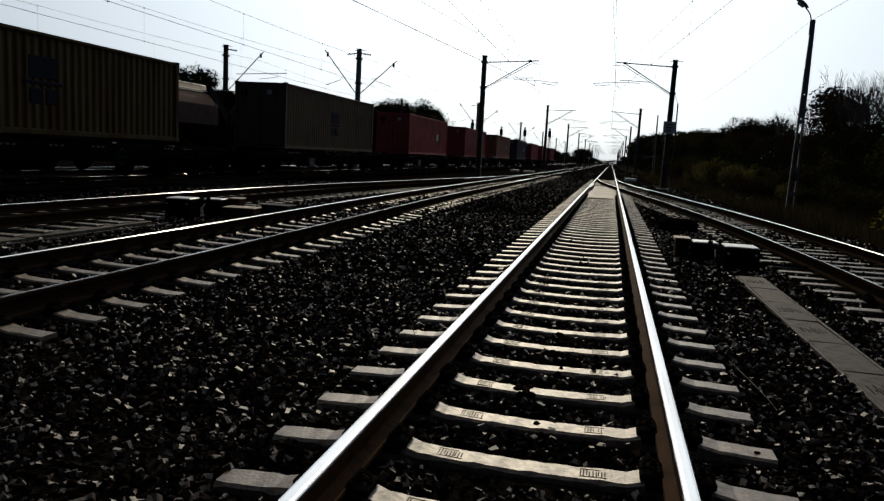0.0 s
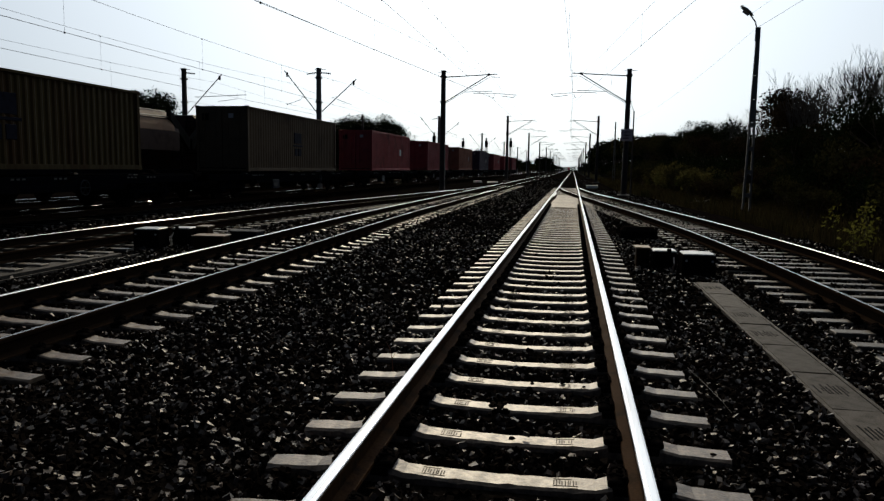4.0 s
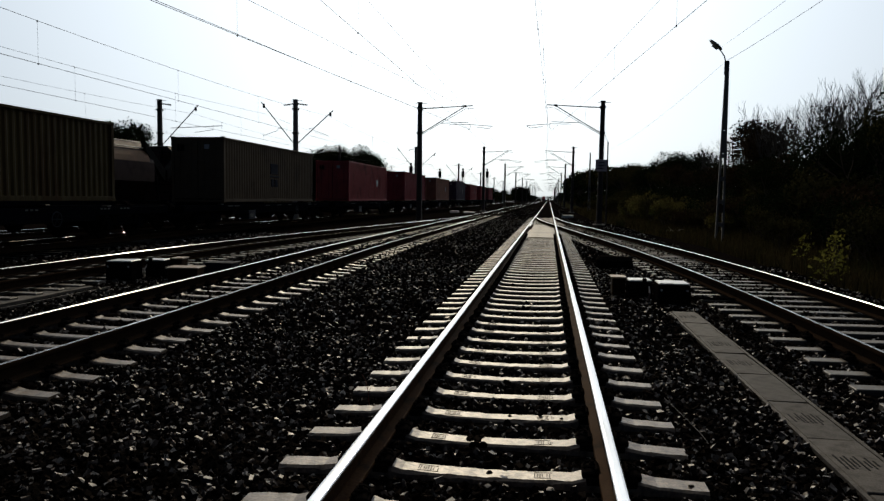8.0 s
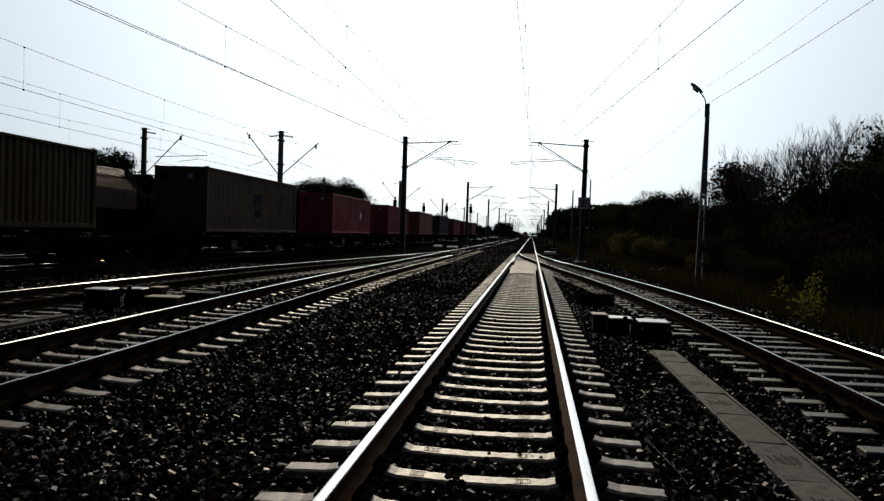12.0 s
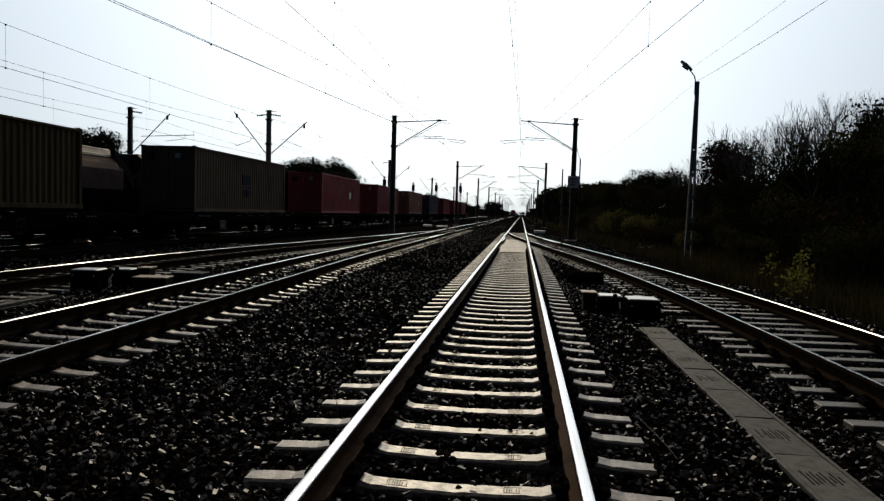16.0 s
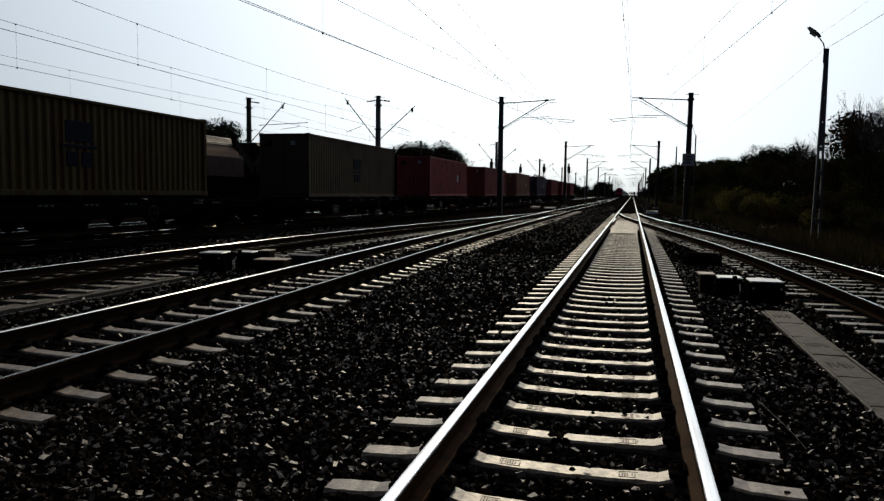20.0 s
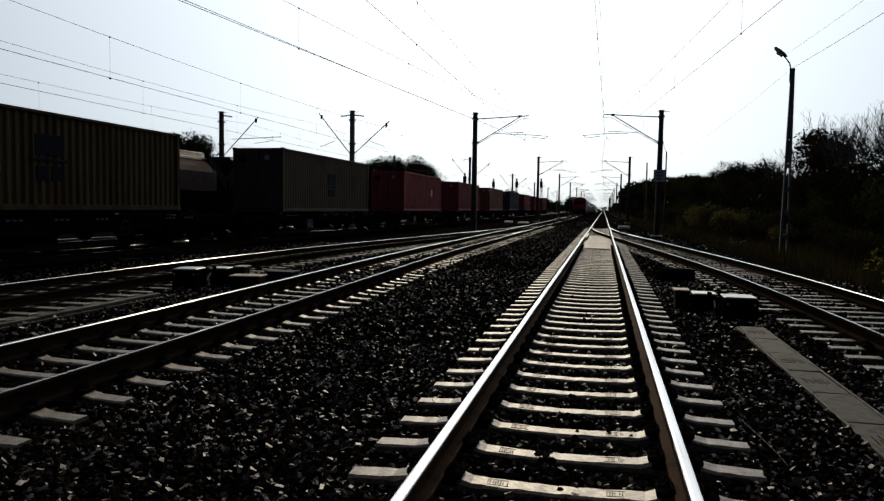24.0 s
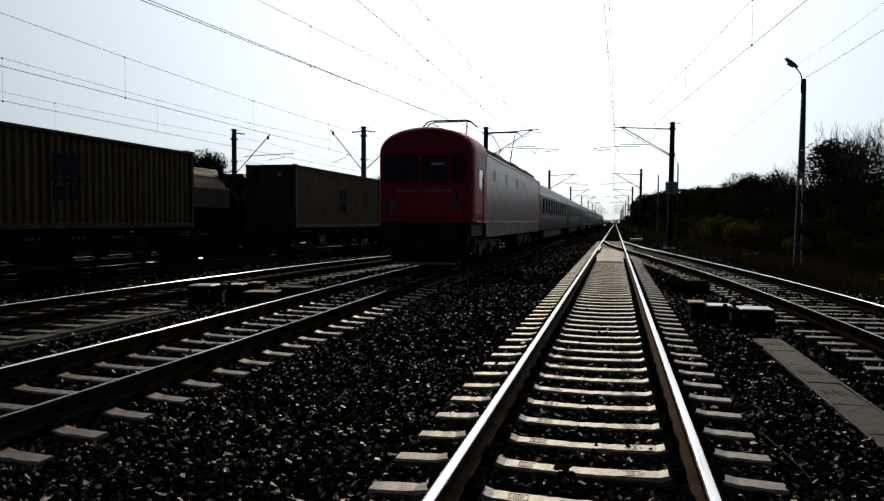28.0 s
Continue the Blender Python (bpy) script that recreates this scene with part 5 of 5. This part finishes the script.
for k in range(16):
    y = 20 + 2.6 * k
    plant_to(rng.choice(protos), 18.6 + rng.uniform(-1, 3), y, between(y, EDGE) * rng.uniform(0.9, 1.05) * (1.0 if y < 45 else 1.05))
y = 26.0
while y < 420:
    plant_to(rng.choice(protos), 22.5 + rng.uniform(-1.5, 5), y, between(y, EDGE) * rng.uniform(0.95, 1.08))
    y += rng.uniform(3.6, 5.4) * (1 + y / 120)
for x, y, h in ((15.4, 86, 6.4), (17.3, 97, 7.7), (18.2, 96.5, 7.5), (14.8, 112, 7.4)):
    plant_to(protos[rng.randint(0, 1)], x, y, h)
y = 16.0
while y < 300:
    plant(rng.choice(bushes), 14.2 + rng.uniform(-0.8, 1.2) - min(3.5, 0.03 * (y - 18)), y, -0.75, rng.uniform(1.3, 1.9))
    plant(rng.choice(bushes), 18.0 + rng.uniform(-1.2, 2.2) - min(3.0, 0.02 * (y - 18)), y + 1.2, -0.75, rng.uniform(1.4, 2.0))
    y += rng.uniform(1.8, 2.6) * (1 + y / 110)
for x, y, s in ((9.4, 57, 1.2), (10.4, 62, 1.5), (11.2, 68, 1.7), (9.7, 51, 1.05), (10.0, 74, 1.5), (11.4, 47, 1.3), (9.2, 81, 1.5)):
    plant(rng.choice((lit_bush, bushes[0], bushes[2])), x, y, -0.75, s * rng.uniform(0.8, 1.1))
y = 30.0
while y < 260:
    for x in (27, 31, 36):
        plant(far_protos[rng.randint(0, 2)], x + rng.uniform(-2, 2), y + rng.uniform(-2, 2), -0.75, rng.uniform(0.6, 0.75))
    y += 5.0 * (1 + y / 110)
for x, y, h in ((20.6, 76, 9.0), (20.2, 72.5, 8.2)):
    plant_to(protos[2], x, y, h)
# the dense corner of the wood that stands nearest
for k in range(14):
    x, y = 17.2 + 1.3 * (k % 3) + rng.uniform(-0.4, 0.4), 27.0 + 1.1 * k
    plant_to(protos[k % 2], x, y, rng.uniform(5.9, 6.5) if y < 39 else 5.0)
    plant_to(bushes[1], x + 0.6, y + 0.5, rng.uniform(4.2, 5.0))
# trees behind the sidings on the left and along the line far off
for x, y, h in ((-42.2, 62, 9.4), (-41.1, 62.5, 9.2), (-39.8, 62, 8.9), (-38.6, 62, 8.2), (-37.6, 62, 7.6), (-36.5, 62, 6.1), (-35.3, 62, 5.0), (-33.9, 62, 5.9), (-32.4, 62, 5.6), (-31.3, 62.5, 5.5), (-40.6, 65.5, 8.7), (-42.6, 65.5, 8.9)):
    plant_to(rng.choice(protos[:2]), x, y, 0.9 * h)
for k, h in enumerate((7.0, 8.1, 8.8, 9.0, 9.1, 8.9, 8.6, 8.1, 7.4, 6.3)):
    for row in (0, 1):
        plant_to(rng.choice(protos[:2]), -34.6 + 1.32 * k - 1.6 * row + rng.uniform(-0.4, 0.4), 100 + 5 * row + rng.uniform(-1, 1), h * rng.uniform(0.87, 0.94))
for k in range(11):
    plant_to(bushes[1], -38 + 1.5 * k, 99.5 + rng.uniform(-1, 1), rng.uniform(4.2, 4.8))
plant_to(protos[0], -40.2, 100, 8.7)
for k in range(30):
    y = 215 + 15 * k
    plant(rng.choice(bushes[:2]), -19 - 0.02 * (y - 200) + rng.uniform(-9, 3), y, -0.75, rng.uniform(1.6, 2.4))
    plant(rng.choice(bushes[:2]), -27 + rng.uniform(-9, 3), y + 7, -0.75, rng.uniform(1.8, 2.8))
    plant(rng.choice(bushes[:2]), 11 + rng.uniform(-2, 5), y + 90, -0.75, rng.uniform(1.6, 2.6))
    plant(rng.choice(protos), -45 + rng.uniform(-14, 8), y, -0.75, rng.uniform(0.9, 1.2))
    plant(rng.choice(protos), 13 + rng.uniform(-3, 9), y + 200, -0.75, rng.uniform(0.9, 1.25))
for x, y, s in ((-9.8, 300, 0.7), (-12.5, 306, 0.85), (-11, 318, 0.95), (-14, 330, 0.85), (-10.5, 340, 0.75)):
    plant(protos[0], x, y, -0.75, s)
    plant(bushes[1], x + 0.5, y - 3, -0.75, 2.2 * s)

for k in range(26):
    y = 105 + 8 * k
    plant(bushes[1], 17.5 - 0.012 * (y - 105) + rng.uniform(-1, 1), y, -0.75, rng.uniform(1.7, 2.3))

# one belt of far woods on both sides of the line, closing the horizon
clumps = [(s * (11 + abs(rng.gauss(0, 26))) - (9 if s < 0 else 0), yy + rng.uniform(-20, 20), rng.uniform(0.5, 5.5), rng.uniform(1.6, 3.4)) for s in (-1, 1) for yy in range(620, 1500, 5)]
clumps += [(rng.uniform(-160, 160), 1560 + rng.uniform(-30, 30), rng.uniform(0, 5.5), rng.uniform(2.5, 4.5)) for _ in range(220)]
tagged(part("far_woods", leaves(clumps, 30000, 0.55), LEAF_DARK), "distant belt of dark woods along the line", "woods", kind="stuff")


def sapling(seed, h, count, x, y):
    rng2 = random.Random(seed)
    t = thing("sapling", pose(x, y, -0.68), "slender sapling with yellow-green leaves beside the track", "sapling", "saplings")
    b, tips = Build(), []
    b.tube([(0, 0, -0.1), (0.03, 0.02, h * 0.5), (-0.03, 0, h * 0.95)], 0.012, 5, 0.004)
    for k in range(9):
        z = h * (0.3 + 0.07 * k)
        a = 2.4 * k
        q = Vector((0.28 * math.cos(a) * (1.1 - z / h * 0.7), 0.28 * math.sin(a) * (1.1 - z / h * 0.7), z + 0.18))
        b.tube([(0, 0, z), q], 0.005, 4, 0.003)
        tips.append((q.x, q.y, q.z, 0.13))
        tips.append((q.x * 0.5, q.y * 0.5, z + 0.1, 0.1))
    part("stem", b, BARK, t)
    part("foliage", leaves(tips, count, 0.045), LEAF_LIME, t)


sapling(31, 1.5, 120, 6.75, 17.6)
sapling(32, 1.2, 80, 7.0, 18.3)
sapling(33, 0.95, 60, 6.3, 16.9)
sapling(34, 1.1, 70, 8.2, 24.0)


def grass(n, x0, x1, y0, y1, h, ground):
    k = n
    x, y = np.random.uniform(x0, x1, k), y0 + (y1 - y0) * np.random.uniform(0, 1, k) ** 1.4
    a, hh = np.random.uniform(0, 2 * np.pi, k), h * np.random.uniform(0.4, 1.3, k) * (0.65 + 0.5 * np.sin(x * 2.1 + y * 0.7) ** 2)
    lean, w = np.random.uniform(0.05, 0.5, k) * hh, 0.008 + 0.006 * np.random.rand(k) + 0.0004 * y
    dx, dy = np.cos(a), np.sin(a)
    z = np.array([ground(p, q) for p, q in zip(x, y)]) - 0.03
    base = np.stack([x, y, z], 1)
    side = np.stack([-dy * w, dx * w, 0 * w], 1)
    mid = base + np.stack([dx * lean * 0.35, dy * lean * 0.35, hh * 0.6], 1)
    tip = base + np.stack([dx * lean, dy * lean, hh], 1)
    q = np.stack([base - side, base + side, mid + side * 0.7, mid - side * 0.7, tip], 1).reshape(-1, 3)
    b = Build()
    b.v = q.tolist()
    b.f = [f for j in range(k) for f in ((5 * j, 5 * j + 1, 5 * j + 2, 5 * j + 3), (5 * j + 3, 5 * j + 2, 5 * j + 4))]
    b.m = [0] * len(b.f)
    return b


def verge(x, y):
    return max(-0.75, bed_height(x, y)) if x < 8.0 else -0.75


tagged(part("tall_grass", grass(34000, 6.3, 13.5, 9, 75, 0.55, verge), GRASS), "tall dry grass and weeds on the verge", "grass", kind="stuff")
tagged(part("weeds", grass(9000, 4.6, 10.5, 60, 150, 0.6, lambda x, y: -0.7), GRASS), "weeds beside the line", "grass", kind="stuff")


t = thing("fallen_branch", pose(8.0, 47.0, -0.5, 0, 0, 12), "pale dead branch lying in the verge grass", "branch")
part("limb", Build().tube([(-0.6, 0, 0.0), (-0.2, 0.05, 0.12), (0.3, 0, 0.1), (0.7, 0.1, 0.22)], 0.06, 6, 0.025), STRAW, t)
part("twig", Build().tube([(-0.1, 0.05, 0.12), (-0.25, 0, 0.35)], 0.025, 5, 0.01), STRAW, t)
part("twig", Build().tube([(0.3, 0, 0.1), (0.5, 0, -0.1)], 0.025, 5, 0.01), STRAW, t)


# ---- ballast stones ----
def near_sleeper(x, y):
    """Whether a place lies on a sleeper."""
    hit = np.zeros(len(x), bool)
    for line, y0, half in ((x_main, -3.90, 1.33), (x_left, -3.99, 1.33), (x_right, -3.66, 1.32), (x_loop, -3.8, 1.32)):
        cx = np.array([line(q) for q in y])
        off = (y - y0 + 0.3) % 0.6 - 0.3
        hit |= (abs(x - cx) < half) & (abs(off) < 0.15 + np.where(y < 25, 0.015, 0)) & (y > y0 - 0.2)
        hit |= abs(abs(x - cx) - GAUGE) < 0.09
    hit |= (abs(x) < 1.35) & (np.random.rand(len(x)) < (y - 8) / 5)
    hit |= (abs(x - 2.408) < 0.225) & (y < 11.8)
    hit |= (abs(x + 8.05) < 0.24) & (y < 12.6)
    return hit


CUBE = np.array([(x, y, z) for z in (-1, 1) for y in (-1, 1) for x in (-1, 1)], float)
CFACES = np.array([(0, 2, 3, 1), (4, 5, 7, 6), (0, 1, 5, 4), (2, 6, 7, 3), (0, 4, 6, 2), (1, 3, 7, 5)])


def stones(name, n, x0, x1, y0, y1, size, label, lift=0.0, pale=0.27):
    x, y = np.random.uniform(x0, x1, n), np.random.uniform(y0, y1, n)
    on = near_sleeper(x, y)
    keep = ~on | ((np.random.rand(n) < 0.0022) & (y < 16) & (abs(x) < 1.3))
    x, y, on = x[keep], y[keep], on[keep]
    n = len(x)
    s = size * np.random.uniform(0.55, 1.35, n)
    p = CUBE[None] * np.random.uniform(0.45, 1.0, (n, 8, 3)) * (s[:, None, None] * np.random.uniform(0.6, 1.15, (n, 1, 3)) * np.where(np.random.rand(n, 1, 1) < 0.5, np.array((1.3, 0.75, 1.0)), 1.0))
    p[:, :, 2] *= np.random.uniform(0.35, 0.9, (n, 1))
    q = np.random.normal(size=(n, 4)) * np.array((1.0, 0.42, 0.42, 1.0))
    q /= np.linalg.norm(q, axis=1)[:, None]
    w, a, b, c = q.T
    rot = np.stack([np.stack([1 - 2 * (b * b + c * c), 2 * (a * b - c * w), 2 * (a * c + b * w)], 1), np.stack([2 * (a * b + c * w), 1 - 2 * (a * a + c * c), 2 * (b * c - a * w)], 1), np.stack([2 * (a * c - b * w), 2 * (b * c + a * w), 1 - 2 * (a * a + b * b)], 1)], 1)
    z = np.array([bed_height(u, v) for u, v in zip(x, y)]) + np.random.uniform(-0.01, 0.03, n) + lift + 0.045 * on + 0.02 * np.sin(x * 3.1 + 1.7 * np.sin(y * 1.3)) * np.sin(y * 2.3)
    p = np.einsum("nij,nkj->nki", rot, p) + np.stack([x, y, z], 1)[:, None]
    me = bpy.data.meshes.new(name)
    me.from_pydata(p.reshape(-1, 3).tolist(), [], (CFACES[None] + 8 * np.arange(n)[:, None, None]).reshape(-1, 4).tolist())
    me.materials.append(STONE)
    me.materials.append(STONE_GLINT)
    # a random share takes the pale colour painted for sunlit stones
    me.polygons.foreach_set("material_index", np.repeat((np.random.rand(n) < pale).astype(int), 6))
    return tagged(new(name, me), label, "ballast stones", kind="stuff")


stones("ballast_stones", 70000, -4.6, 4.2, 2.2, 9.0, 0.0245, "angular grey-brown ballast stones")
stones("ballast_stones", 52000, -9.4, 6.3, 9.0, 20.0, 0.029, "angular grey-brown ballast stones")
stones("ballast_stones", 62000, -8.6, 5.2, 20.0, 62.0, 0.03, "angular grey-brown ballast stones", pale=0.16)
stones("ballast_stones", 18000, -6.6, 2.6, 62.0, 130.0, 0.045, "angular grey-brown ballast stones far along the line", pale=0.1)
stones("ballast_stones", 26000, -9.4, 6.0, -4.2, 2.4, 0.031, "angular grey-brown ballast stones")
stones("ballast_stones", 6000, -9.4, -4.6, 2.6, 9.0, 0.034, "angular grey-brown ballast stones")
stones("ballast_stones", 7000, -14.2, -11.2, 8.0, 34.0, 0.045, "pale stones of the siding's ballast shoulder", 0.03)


def heap(n, x0, x1, y, size, label):
    """Stones lying on a sleeper."""
    b = Build()
    r = random.Random(int(1000 * y))
    for k in range(n):
        x, q, e = r.uniform(x0, x1), y + r.uniform(-0.1, 0.07), size * r.uniform(0.7, 1.3)
        a = r.uniform(0, 6.3)
        ring = [(x + e * math.cos(a + 1.26 * j) * r.uniform(0.7, 1.2), q + e * math.sin(a + 1.26 * j) * r.uniform(0.7, 1.2)) for j in range(5)]
        b.rings([[(u, v, -0.245) for u, v in ring], [(x + 0.95 * (u - x), q + 0.95 * (v - q), -0.228 + e * 0.2 * r.random()) for u, v in ring], [(x + 0.5 * (u - x), q + 0.5 * (v - q), -0.218 + e * 0.25) for u, v in ring]])
    tagged(part("ballast_heap", b, STONE), label, "ballast stones", kind="stuff")


heap(16, -0.17, -0.05, 5.1, 0.03, "dark ballast stones spilt over the middle of a sleeper")
heap(2, 0.05, 0.09, 5.66, 0.025, "dark ballast stones lying on a sleeper edge")
heap(2, -0.02, 0.02, 6.86, 0.025, "dark ballast stones lying on a sleeper edge")
heap(1, 0.02, 0.05, 4.56, 0.032, "one dark ballast stone on the edge of a sleeper")


def motions():
    for car, behind in TRAIN:
        walk(car, [(t, pose(-5.46, 21.7 + (28.0 - t) * 38.9 + behind, 0)) for t in (0, 4, 8, 12, 16, 20, 24, 26, 28)])


motions()
